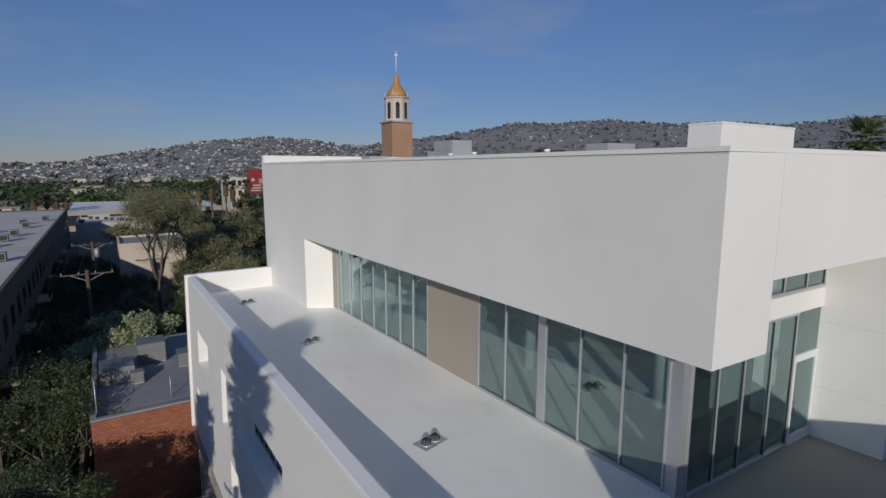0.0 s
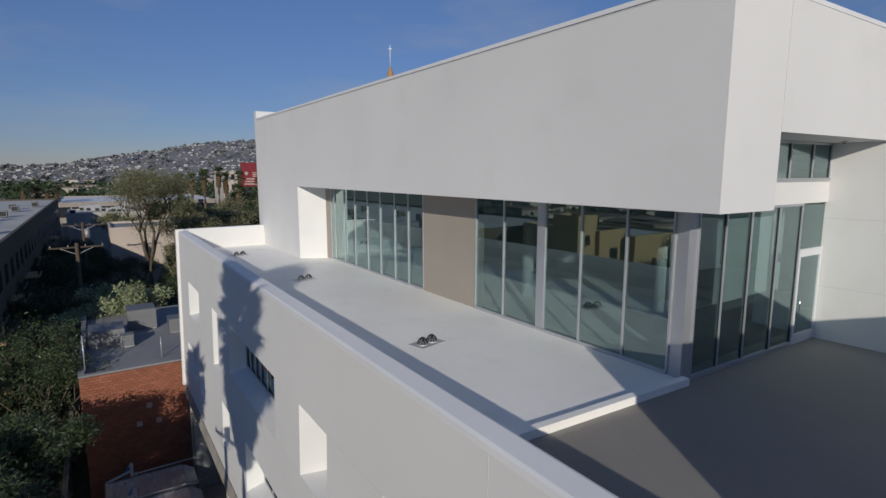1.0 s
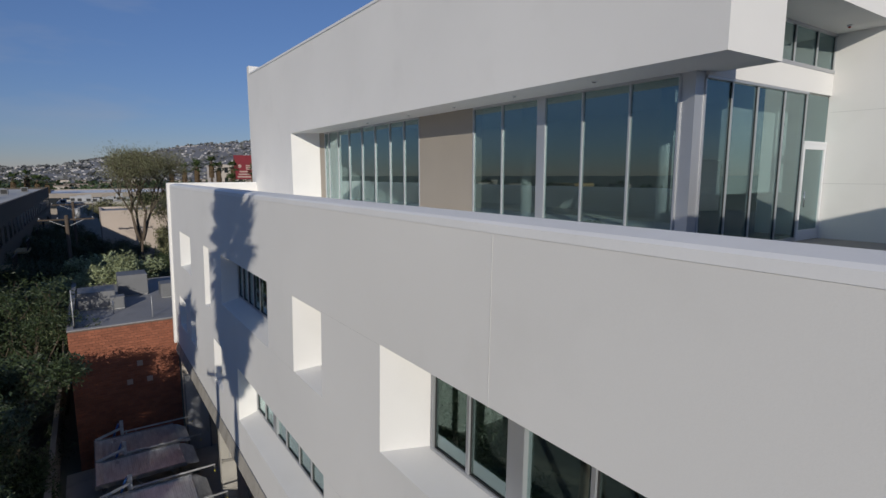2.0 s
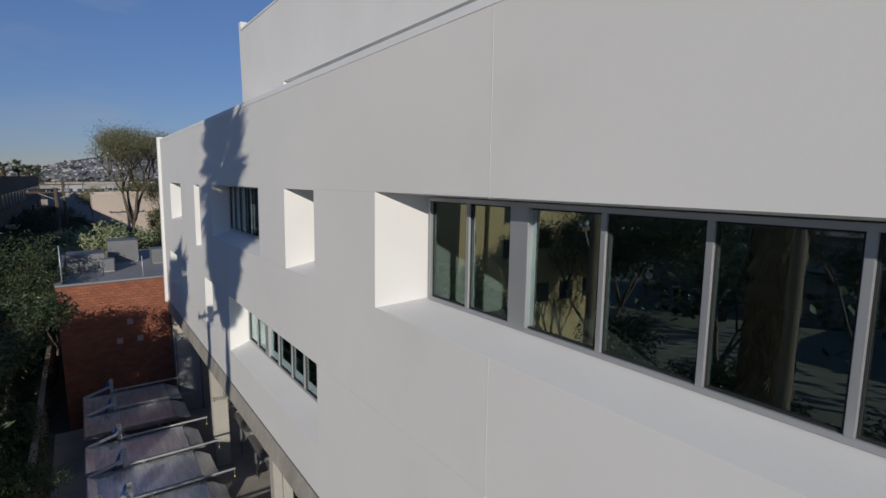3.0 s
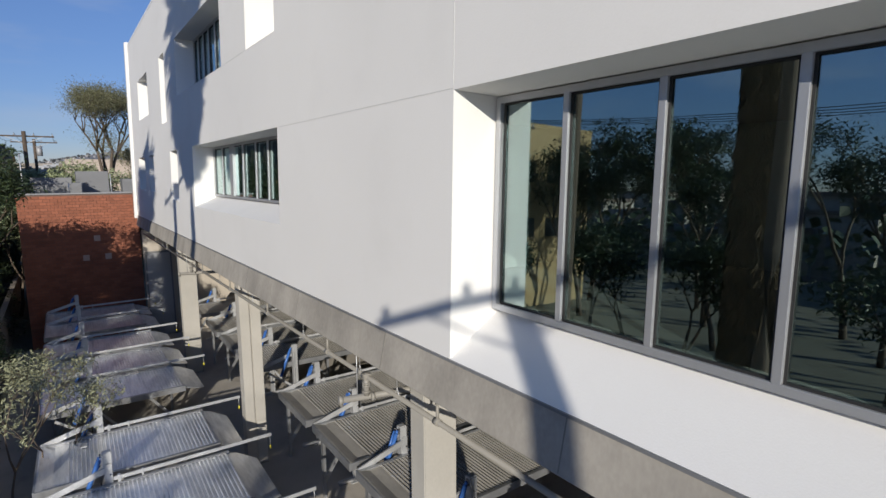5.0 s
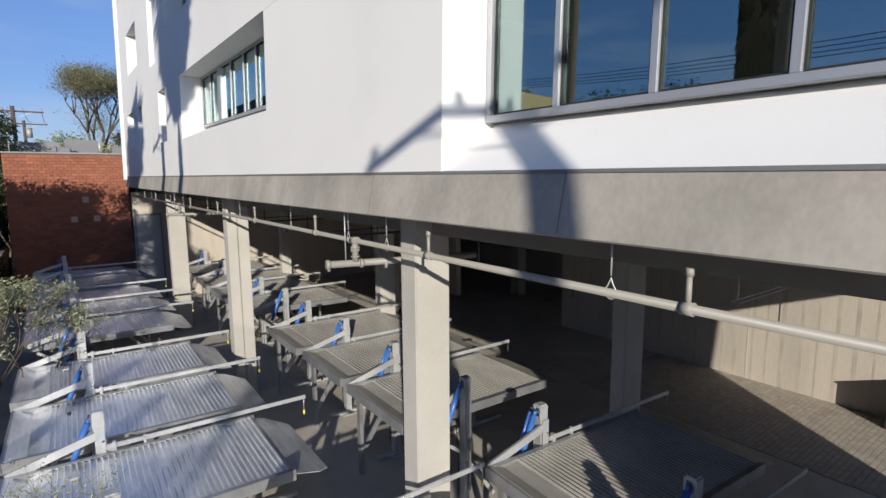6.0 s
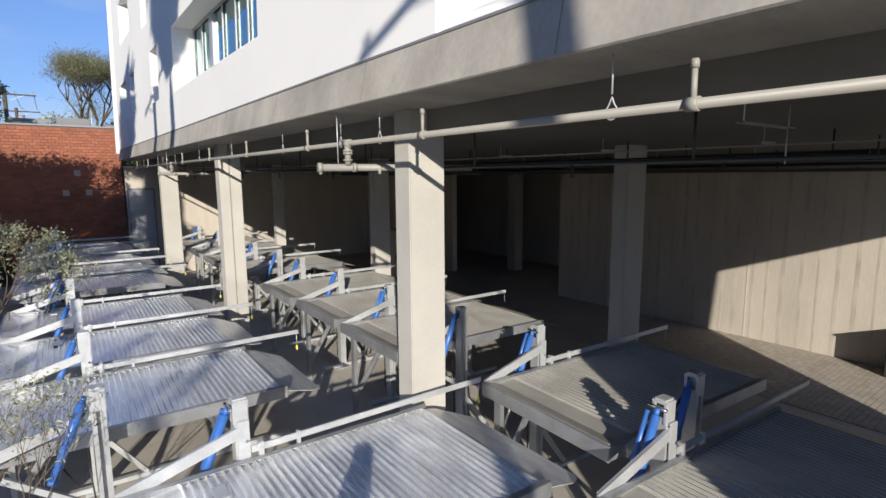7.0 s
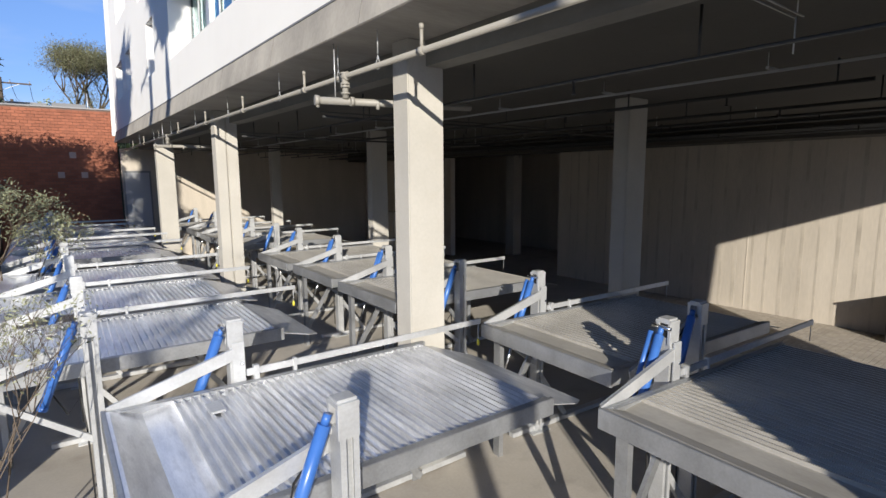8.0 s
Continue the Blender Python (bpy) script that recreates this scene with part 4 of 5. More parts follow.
def lift_post(h=2.78, tag=True):
    """Post with its cylinder, arm and bar; origin at the post's foot, the platform to its south."""
    p = thing("lift_post", "galvanised lift post with blue hydraulic cylinder", "lift post", (0, 0, 0), "car lift posts")
    bm = bmesh.new()
    # rolled channel with folded lips, open to both sides
    prism(bm, [(-0.075, -0.085), (-0.028, -0.085), (-0.028, -0.068), (-0.055, -0.068), (-0.055, -0.014), (0.055, -0.014), (0.055, -0.068), (0.028, -0.068),
               (0.028, -0.085), (0.075, -0.085), (0.075, 0.085), (0.028, 0.085), (0.028, 0.068), (0.055, 0.068), (0.055, 0.014), (-0.055, 0.014),
               (-0.055, 0.068), (-0.028, 0.068), (-0.028, 0.085), (-0.075, 0.085)], 0.02, h - 0.22)
    part("column", bm, GALV_FRAME, p)
    bm = bmesh.new()
    # head with chamfered shoulders and an open window for the cylinder's eye
    for y0, y1 in ((-0.092, -0.05), (0.05, 0.092)):
        box(bm, -0.088, y0, h - 0.30, 0.082, y1, h - 0.055, 0.006)
    prism(bm, [(-0.088, -0.092), (0.082, -0.092), (0.082, 0.092), (-0.088, 0.092)], h - 0.062, h - 0.03)
    prism(bm, [(-0.080, -0.065), (0.074, -0.065), (0.074, 0.065), (-0.080, 0.065)], h - 0.031, h - 0.008)
    box(bm, 0.04, -0.05, h - 0.30, 0.06, 0.05, h - 0.06)
    yoke = part("yoke", bm, GALV_FRAME, p, "arched galvanised post head")
    # black block fills the head's window in place of its inner shade
    part("slot", cube(-0.070, -0.045, h - 0.27, 0.03, 0.045, h - 0.075), BLACK, yoke)
    part("base_plate", cube(-0.2, -0.16, 0, 0.2, 0.16, 0.02), GALV_FRAME, p)
    bm = bmesh.new()
    tube(bm, [(-0.12, 0, h - 0.11), (-0.15, 0, h - 0.18)], 0.032, 10)
    tube(bm, [(-0.15, 0.0, h - 0.18), (-0.50, 0.0, h - 1.05)], 0.050, 14)
    tube(bm, [(-0.495, 0.0, h - 1.04), (-0.515, 0.0, h - 1.09)], 0.056, 14)
    cyl = part("cylinder", bm, BLUE, p, "blue painted hydraulic cylinder")
    part("piston_rod", rod((-0.515, 0.0, h - 1.09), (-0.74, 0.0, h - 1.64), 0.024, 8), CHROME, cyl)
    part("pin", rod((-0.12, -0.11, h - 0.10), (-0.12, 0.11, h - 0.10), 0.022, 8), CHROME, cyl)
    bm = bmesh.new()
    bar(bm, (0.06, -0.12, h - 0.36), (-1.24, -0.12, 2.05), 0.014, 0.13)
    bar(bm, (0.05, -0.105, h - 0.30), (-1.22, -0.105, 2.11), 0.045, 0.012)
    bar(bm, (0.05, -0.105, h - 0.42), (-1.22, -0.105, 1.99), 0.045, 0.012)
    part("arm", bm, GALV_FRAME, p, "angled galvanised lifting arm")
    bm = bmesh.new()
    box(bm, -0.055, -0.130, 1.90, 0.075, -0.108, h - 0.26, 0.004)
    hang = part("hanger_plate", bm, GALV_FRAME, p)
    for z in (2.05, 2.28):
        part("bolt", rod((0.04, -0.146, z), (0.04, -0.134, z), 0.020, 8), CHROME, hang)
    bm = bmesh.new()
    box(bm, 0.085, -0.135, 2.12, 3.52, -0.105, 2.20, 0.005)
    box(bm, 0.085, -0.105, 2.12, 3.52, -0.075, 2.132)
    rail = part("side_bar", bm, GALV_FRAME, p, "long galvanised side bar")
    part("bracket", cube(0.16, -0.16, 1.98, 0.22, -0.08, 2.23, 0.005), GALV_FRAME, rail)
    part("bracket", cube(0.62, -0.15, 2.02, 0.66, -0.09, 2.22, 0.005), GALV_FRAME, rail)
    part("chain", rod((3.48, -0.12, 2.13), (3.48, -0.12, 1.88), 0.007, 5), GALV_FRAME, rail)
    if tag:
        part("tag", tube(bmesh.new(), [(3.48, -0.12, 1.89), (3.48, -0.12, 1.84), (3.48, -0.12, 1.79)], [0.012, 0.024, 0.018], 8), YELLOW, rail, "yellow plastic end tag")
    part("strut", bar(bmesh.new(), (0.05, 0.0, 1.0), (0.75, 0.0, 0.05), 0.06, 0.08), GALV_FRAME, p)
    part("strut", bar(bmesh.new(), (-0.05, 0.0, 1.2), (-0.95, 0.0, 1.90), 0.05, 0.07), GALV_FRAME, p)
    pts = [(-0.13, 0.09, h - 0.35), (-0.34, 0.13, h - 0.62), (-0.42, 0.14, h - 0.95), (-0.28, 0.13, h - 1.25), (-0.14, 0.11, h - 1.05), (-0.11, 0.10, h - 1.5), (-0.10, 0.10, 0.3)]
    part("hose", tube(bmesh.new(), pts, 0.011, 6), BLACK, p)
    part("base_rail", cube(-0.55, -0.06, 0.02, 3.3, 0.06, 0.10, 0.006), GALV_FRAME, p)
    part("lower_arm", bar(bmesh.new(), (-0.08, -0.20, 1.85), (-1.05, -0.20, 0.35), 0.05, 0.10), GALV_RAIL, p, "folded galvanised lower arm")
    part("lower_arm", bar(bmesh.new(), (2.35, -0.20, 0.12), (1.05, -0.20, 1.80), 0.05, 0.09), GALV_RAIL, p, "folded galvanised lower arm")
    part("side_cylinder", rod((-0.14, 0.11, h - 0.16), (-0.42, 0.11, h - 0.85), 0.030, 10), BLUE, p, "slim blue side cylinder")
    part("hose_box", cube(0.09, -0.06, 1.25, 0.17, 0.06, 1.5, 0.01), AC, p)
    part("rear_leg", cube(2.3, -0.09, 0.0, 2.38, -0.01, 1.86, 0.006), GALV_RAIL, p)
    bm = bmesh.new()
    box(bm, -1.10, -0.34, 0.0, -1.085, -0.20, 1.84)
    box(bm, -1.085, -0.34, 0.0, -1.02, -0.325, 1.84)
    box(bm, -1.085, -0.215, 0.0, -1.02, -0.20, 1.84)
    part("front_leg", bm, GALV_RAIL, p, "folded channel leg below the deck")
    return p


first_lift = car_lift(GALV, "galvanised two level car lift with ribbed platform")
dusty_lift = car_lift(GALV_DUSTY, "dusty galvanised car lift, darkened for the shade under the building")
first_post = lift_post()
inner_post = lift_post(tag=False)
# x and y of the post on the platform's north side, deck height, turn of the lift
LIFTS = [
    (1.72, 6.02, 2.02, -1.0),
    (0.48, 10.20, 2.02, -1.5), (0.49, 13.1, 2.02, -1.5), (0.49, 15.95, 2.02, -1.5),
    (0.47, 20.5, 2.0, -0.6), (0.47, 23.2, 2.0, -0.6), (0.46, 25.85, 2.02, -0.5), (0.45, 29.45, 1.98, -0.4), (0.45, 32.05, 1.98, -0.2),
    (5.50, 3.04, 2.04, -3.0), (6.55, 5.90, 2.04, -3.0),
    (6.30, 10.25, 2.04, -1.5), (6.38, 12.95, 2.04, -1.5), (6.38, 15.60, 2.04, -1.5),
    (6.45, 20.4, 2.04, -1.5), (6.45, 23.05, 2.0, -1.5), (6.45, 25.65, 2.04, -1.2), (6.45, 29.5, 2.0, -1.0),
]
placed = set()


def put(proto, m):
    """The prototype itself at its first place, a copy at each further one."""
    if proto.name in placed:
        copy_thing(proto, m)
    else:
        proto.matrix_basis = m
        placed.add(proto.name)


for x, y, z, turn in LIFTS:
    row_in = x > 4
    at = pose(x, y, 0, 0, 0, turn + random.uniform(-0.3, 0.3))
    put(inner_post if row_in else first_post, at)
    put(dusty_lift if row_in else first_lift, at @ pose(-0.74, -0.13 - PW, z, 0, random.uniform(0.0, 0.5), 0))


def bare_post(x, y, h=2.75):
    """A post of a lift whose platform is out of sight."""
    p = thing("lift_post", "galvanised lift post with blue cylinder and raised arm", "lift post", (x, y, 0), "car lift posts")
    for c in first_post.children:
        if c.name.split(".")[0] in ("column", "yoke", "base_plate", "cylinder", "arm", "hose", "strut"):
            o = c.copy()
            scene.collection.objects.link(o)
            o.parent = p
            if c.name.split(".")[0] == "arm":
                o.location.y += 0.235
    return p


for x, y in ((1.74, 3.37), (0.46, 7.40), (6.52, 3.22), (6.30, 7.62), (0.46, 17.75), (6.45, 17.75)):
    bare_post(x, y)

# ---- brick neighbour ----
BX0, BX1, BY, BH = -1.55, 3.60, 33.05, 7.85
nb = thing("brick_building", "low red brick neighbour with a flat grey roof", "building", (0, 0, 0))
part("wall", cube(BX0 + 0.03, BY + 0.03, 0, BX1, 49, BH - 0.35), MORTAR, nb)
part("roof", cube(BX0 + 0.3, BY + 0.3, BH - 0.5, BX1 + 5, 48.7, BH - 0.28), ROOF_GREY, nb)
bm = bmesh.new()
box(bm, BX0 - 0.02, BY - 0.03, BH - 0.03, BX1, BY + 0.3, BH + 0.05, 0.01)
box(bm, BX0 - 0.02, BY + 0.3, BH - 0.03, BX0 + 0.28, 49, BH + 0.05, 0.01)
part("parapet_coping", bm, ROOF_GREY, nb, "thin grey parapet coping")
bm = bmesh.new()
box(bm, BX0 + 0.03, BY + 0.03, BH - 0.4, BX1, BY + 0.25, BH - 0.03)
box(bm, BX0 + 0.03, BY + 0.25, BH - 0.4, BX0 + 0.25, 49, BH - 0.03)
part("parapet", bm, MORTAR, nb)
for x, z in ((1.62, 5.5), (1.07, 4.5), (2.05, 4.5)):
    pl = part("wall_plate", cube(x - 0.14, BY - 0.025, z - 0.15, x + 0.14, BY + 0.02, z + 0.15, 0.006), PLATE, nb, "pale square tie plate on the brick")
for x, y, w, d, h in ((-1.1, 39.0, 2.0, 2.2, 1.1), (1.2, 42.0, 1.8, 2.0, 1.5), (0.6, 38.3, 0.8, 0.8, 0.8), (3.6, 40.0, 1.2, 1.4, 1.0)):
    u = thing("roof_air_conditioner", "weathered grey air conditioner on the brick building's roof", "air conditioner", (x, y, BH - 0.28), "brick building roof units")
    part("casing", cube(0, 0, 0.08, w, d, h, 0.02), AC_OLD, u)
    bm = bmesh.new()
    for k in range(6):
        box(bm, 0.08, -0.012, 0.22 + k * (h - 0.35) / 6, w - 0.08, 0.0, 0.24 + k * (h - 0.35) / 6)
    part("louvre", bm, AC_OLD, u)
    for yy in (0.1, d - 0.2):
        part("skid", cube(0.05, yy, 0, w - 0.05, yy + 0.1, 0.08), GALV_FRAME, u)
for x, y, ph in ((-1.25, 34.0, 2.3), (0.7, 37.2, 0.8), (2.6, 35.0, 1.3)):
    v = thing("roof_pipe", "thin galvanised pipe standing on the flat roof", "pipe", (x, y, BH - 0.28), "roof pipes")
    part("pipe", tube(bmesh.new(), [(0, 0, 0), (0, 0, ph)], 0.028, 8), GALV_FRAME, v)

# ---- garden wall along the alley ----
tagged(part("wall_garden", cube(-2.75, 6.0, 0, -2.5, 60, 2.0), GARDEN_WALL), "rendered garden wall along the alley", "wall", kind="structure")


# ---- plants ----
def leaf_cloud(bm, centre, radius, count, size, rng, flat=1.0):
    """Many small pointed leaves in one clump."""
    c = Vector(centre)
    for _ in range(count):
        d = Vector((rng.gauss(0, 1), rng.gauss(0, 1), rng.gauss(0, 1) * flat)).normalized()
        p = c + d * radius * rng.random() ** 0.45
        s = size * rng.uniform(0.6, 1.35)
        q = Euler((rng.uniform(-0.9, 0.9), rng.uniform(-0.9, 0.9), rng.uniform(0, 6.28))).to_matrix()
        vs = [bm.verts.new(p + q @ Vector(o)) for o in ((-s, 0, 0), (0, -0.32 * s, 0.08 * s), (s, 0, -0.1 * s), (0, 0.32 * s, 0.08 * s))]
        bm.faces.new(vs)


def grow(bm, tips, base, d, length, r, depth, rng, spread=0.6, lift=0.15):
    """Tapered limbs that fork; collects the twig ends."""
    p, pts, rad = Vector(base), [Vector(base)], [r]
    for k in range(3):
        d = (d + Vector((rng.uniform(-0.16, 0.16), rng.uniform(-0.16, 0.16), rng.uniform(-0.05, 0.12)))).normalized()
        p = p + d * length / 3
        pts.append(p.copy())
        rad.append(r * (1 - 0.15 * (k + 1)))
    tube(bm, pts, rad, 7 if r > 0.06 else 4)
    if depth == 0:
        tips.append(p.copy())
        return
    if depth <= 2:
        tips.append(p.copy())
    for k in range(rng.choice((2, 3, 3))):
        a = rng.uniform(0, 6.28)
        nd = (d + Vector((math.cos(a), math.sin(a), rng.uniform(-0.1, 0.5))) * spread + Vector((0, 0, lift))).normalized()
        grow(bm, tips, p, nd, length * rng.uniform(0.62, 0.82), r * 0.6, depth - 1, rng, spread, lift)


def tree(name, label, category, at, seed, height, r, depth, leafmat, clump, per, size, spread=0.6, stems=1, lift=0.15, group="", bole=0.0):
    rng = random.Random(seed)
    t = thing(name, label, category, at, group)
    bm, tips = bmesh.new(), []
    if bole:
        tube(bm, [(0, 0, 0), (0.12, 0, bole * 0.35), (-0.08, 0.05, bole * 0.7), (0, 0, bole + 0.1)], [r * 1.5, r * 1.25, r * 1.15, r], 9)
    for s in range(stems):
        a = rng.uniform(0, 6.28)
        lean = Vector((math.cos(a) * 0.35, math.sin(a) * 0.35, 1)) if stems > 1 else Vector((rng.uniform(-0.1, 0.1), rng.uniform(-0.1, 0.1), 1))
        grow(bm, tips, (0.15 * math.cos(a) * (stems > 1), 0.15 * math.sin(a) * (stems > 1), bole), lean.normalized(), height, r, depth, rng, spread, lift)
    part("trunk", bm, BARK, t)
    bm = bmesh.new()
    for p in tips:
        if rng.random() < 0.92:
            leaf_cloud(bm, p, clump * rng.uniform(0.6, 1.2), int(per * rng.uniform(0.6, 1.3)), size, rng, 0.75)
    if bole:
        # loose sprays along the inner limbs
        for p in rng.sample(tips, min(90, len(tips))):
            leaf_cloud(bm, p.lerp(Vector((0, 0, bole + 1.5)), rng.uniform(0.2, 0.65)) - Vector((0, 0, rng.uniform(0, 0.9))), clump * 1.1, int(per * 0.7), size, rng, 0.8)
    part("crown", bm, leafmat, t)
    return t


# olive shrubs beside the lifts
tree("olive_shrub", "airy grey green olive shrub beside the lifts", "shrub", (-1.5, 15.9, 0), 3, 1.44, 0.045, 4, LEAF_OLIVE, 0.32, 36, 0.052, 0.58, 3, group="olive shrubs")
tree("olive_shrub", "sparse twiggy olive shrub in front of the lifts", "shrub", (-0.6, 6.9, 0), 8, 1.12, 0.018, 4, LEAF_OLIVE, 0.13, 4, 0.034, 0.85, 4, group="olive shrubs")
# dense trees on the far side of the garden wall
def garden_tree(x, y, h, s, clump=0.75, dense=90, label="dense dark green tree over the garden wall", full=0):
    t = tree("garden_tree", label, "tree", (x, y, 0), s, h, 0.05 * h, 4, LEAF_DARK, clump, dense, 0.11 if h < 3.4 else 0.15, 0.62, 1, group="garden trees")
    if full:
        rng = random.Random(s + 500)
        bm = bmesh.new()
        for _ in range(full):
            a, z = rng.uniform(0, 6.28), rng.uniform(0.9, 2.0 * h)
            r = rng.uniform(0.3, 1.4 + 1.6 * (1 - z / (2 * h)))
            leaf_cloud(bm, (r * math.cos(a), r * math.sin(a), z), 0.6, 60, 0.12, rng)
        part("undergrowth", bm, LEAF_DARK, t)


for k, (x, y, h) in enumerate(((-4.4, 14.6, 1.45), (-4.7, 18.0, 2.9), (-4.9, 21.3, 3.0), (-5.2, 25.0, 3.25), (-6.2, 19.4, 3.1), (-6.3, 23.6, 3.05), (-5.0, 29.0, 2.4))):
    garden_tree(x, y, h, 11 + k, dense=170, full=75)
# a hedge row of trees between the alley and the apartment building
for k in range(13):
    garden_tree(-4.5 + 0.3 * math.sin(k * 2.1), 34.0 + 4.4 * k, 2.95 + 0.3 * math.sin(k * 1.7), 20 + k, full=45, label="dense dark green tree in the shaded alley")
# a thicket behind the brick building
for k, (x, y) in enumerate(((-2.2, 58.0), (0.6, 61.0), (3.6, 59.5), (6.6, 61.5), (-0.8, 66.0), (2.6, 67.5), (6.0, 68.5), (9.6, 63.0), (-2.4, 73.0), (9.8, 57.0), (-2.0, 80.0), (0.0, 83.0), (-1.6, 90.0), (-0.6, 94.0), (-3.0, 96.0), (3.4, 82.0), (8.0, 82.5), (14.6, 90.0), (4.4, 52.6), (6.8, 54.0))):
    garden_tree(x, y, 2.3 + 0.25 * (k % 3), 40 + k, 0.9, full=30, label="dense dark green tree behind the brick building")
# trees across the alley to the west
for k in range(9):
    garden_tree(-10.2 - 1.3 * (k % 3), 1.5 + 2.9 * k, 2.35 + 0.2 * (k % 2), 60 + k, label="dense dark green tree across the alley")
for k in range(14):
    garden_tree(-21.0 - 5.0 * (k % 3), -14.0 + 3.1 * k, 4.1 + 0.5 * math.sin(k * 2.6), 80 + k, 1.15, label="tall dark green tree beyond the alley gardens")
for k, (x, y, h) in enumerate(((-0.1, 50.4, 3.05), (1.7, 51.0, 2.95), (-2.6, 47.8, 2.75), (-2.4, 42.0, 2.35))):
    tree("young_tree", "pale green leafy tree behind the brick building", "tree", (x, y, 0), 21 + k, h, 0.11, 4, LEAF_PALE, 0.7, 95, 0.16, 0.6, group="pale young trees")
tree("street_tree", "broad airy tree with thin winter foliage", "tree", (5.0, 71.6, 0), 34, 3.5, 0.22, 5, LEAF_DRY, 1.3, 42, 0.10, 0.8, 4, 0.12, group="airy street trees", bole=8.2)
for x, y, k, h in ((11.4, 81.0, 75, 4.3), (8.2, 79.0, 76, 3.0), (9.6, 66.0, 71, 3.3), (12.6, 69.0, 72, 3.5), (15.4, 66.0, 73, 3.3)):
    tree("street_tree", "bushy olive brown street tree", "tree", (x, y, 0), k, h, 0.2, 4, LEAF_DRY, 1.1, 110, 0.18, 0.7, 1, group="street trees")
for x, y, s, h in ((17.5, 88, 41, 4.6), (23.5, 92, 42, 4.4), (13.0, 72, 43, 3.2), (20.0, 76, 44, 3.6), (28.0, 86, 45, 4.4), (4.0, 101, 46, 3.2), (6, 118, 47, 3.6), (11, 140, 48, 4.0), (15.5, 112, 49, 4.2), (20, 138, 50, 4.3), (25, 110, 51, 4.4), (30, 140, 52, 4.6), (9.5, 104, 53, 3.4), (22, 122, 54, 4.0), (33, 118, 55, 4.6)):
    tree("street_tree", "bushy olive green street tree", "tree", (x, y, 0), s, h, 0.25, 4, LEAF_DRY if s % 2 else LEAF_DARK, 1.35, 90, 0.24, 0.65, 1, group="street trees")


def palm(at, h, crown, seed, skirt=0.0, trunk_r=0.3, label="tall fan palm with a shaggy skirt of dead fronds", fronds=34, rise=1.2, droop=0.6, fall=0.3, flare=0.0):
    rng = random.Random(seed)
    t = thing("fan_palm", label, "palm tree", at, "fan palms")
    pts = [(0.03 * math.sin(k * 0.9) * k * 0.2, 0, h * k / 8) for k in range(9)]
    part("trunk", tube(bmesh.new(), pts, [trunk_r * (1.15 - 0.035 * k) for k in range(9)], 12), BARK, t)

    def fan(bm, root, d, size):
        d = d.normalized()
        side = d.cross(Vector((0, 0, 1)))
        side = side.normalized() if side.length > 0.01 else Vector((1, 0, 0))
        up = side.cross(d)
        hub = root + d * size * 0.45
        bar(bm, root, hub, 0.035, 0.02)
        for k in range(-6, 7):
            a = k * 0.19
            e = hub + (d * math.cos(a) + side * math.sin(a)) * size * 0.6 * (1 - 0.015 * k * k) - Vector((0, 0, size * 0.04 * abs(k) * rng.random()))
            w = side * 0.05 * size * math.cos(a) - d * 0.05 * size * math.sin(a)
            v = [bm.verts.new(q) for q in (hub - w * 0.4, (hub + e) / 2 - w + up * 0.03, e, (hub + e) / 2 + w + up * 0.03)]
            bm.faces.new(v)
    bm = bmesh.new()
    top = Vector(pts[-1])
    for k in range(fronds):
        a, el = k * 2.4, rise - (rise + droop) * k / fronds
        el += rng.uniform(-0.25, 0.25)
        fan(bm, top - Vector((0, 0, fall * k / fronds)), Vector((math.cos(a) * math.cos(el), math.sin(a) * math.cos(el), math.sin(el))), crown * rng.uniform(0.65, 1.12))
    part("crown", bm, PALM_GREEN, t)
    if skirt:
        bm = bmesh.new()
        n = int(skirt * (75 + 60 * flare))
        for k in range(n):
            z = h - fall - skirt * k / n
            a = k * 2.4
            r = trunk_r + 0.12 * rng.random()
            open_out = 0.14 + flare * (1 - k / n) ** 1.2
            long = rng.uniform(0.5, 0.8) * (1.0 + 2.2 * (trunk_r - 0.13)) * (1.0 if crown > 1.5 else 0.6) * (1 + 1.2 * flare * (1 - k / n))
            fan(bm, Vector((r * math.cos(a), r * math.sin(a), z)), Vector((math.cos(a) * open_out, math.sin(a) * open_out, -1)), long)
        part("skirt", bm, PALM_DRY, t, "shaggy skirt of dead fronds")
    return t


palm((-4.5, 5.0, 0), 19.7, 2.0, 5, skirt=3.2, trunk_r=0.16, label="slim tall fan palm beside the alley", fronds=260, rise=0.8, droop=1.0, fall=2.6, flare=1.15)
palm((-9.6, 7.5, 0), 16.3, 2.0, 6, skirt=15.0, trunk_r=0.5, fronds=110, rise=0.6, droop=0.95, fall=0.9)
palm((27.5, 9.3, 0), 23.0, 1.1, 7, skirt=0.6, trunk_r=0.2, label="fan palm standing beyond the roof")
for k, (x, y, h) in enumerate(((33, 128, 17), (36.5, 133, 19), (39, 126, 16), (30, 135, 18), (27, 124, 15), (-9, 152, 14.8), (-11.2, 157, 15.9), (-13.4, 153, 15.2), (-7.6, 160, 14.4), (43, 140, 18), (46, 131, 17), (24.2, 130, 19), (21.6, 133, 17.8), (19.4, 136, 17.4), (26, 131.5, 17.6), (17.2, 140, 17.0), (22.6, 139, 18.4))):
    palm((x, y, 0), h, 1.9, 50 + k, skirt=2.6, label="distant tall fan palm", fronds=26)


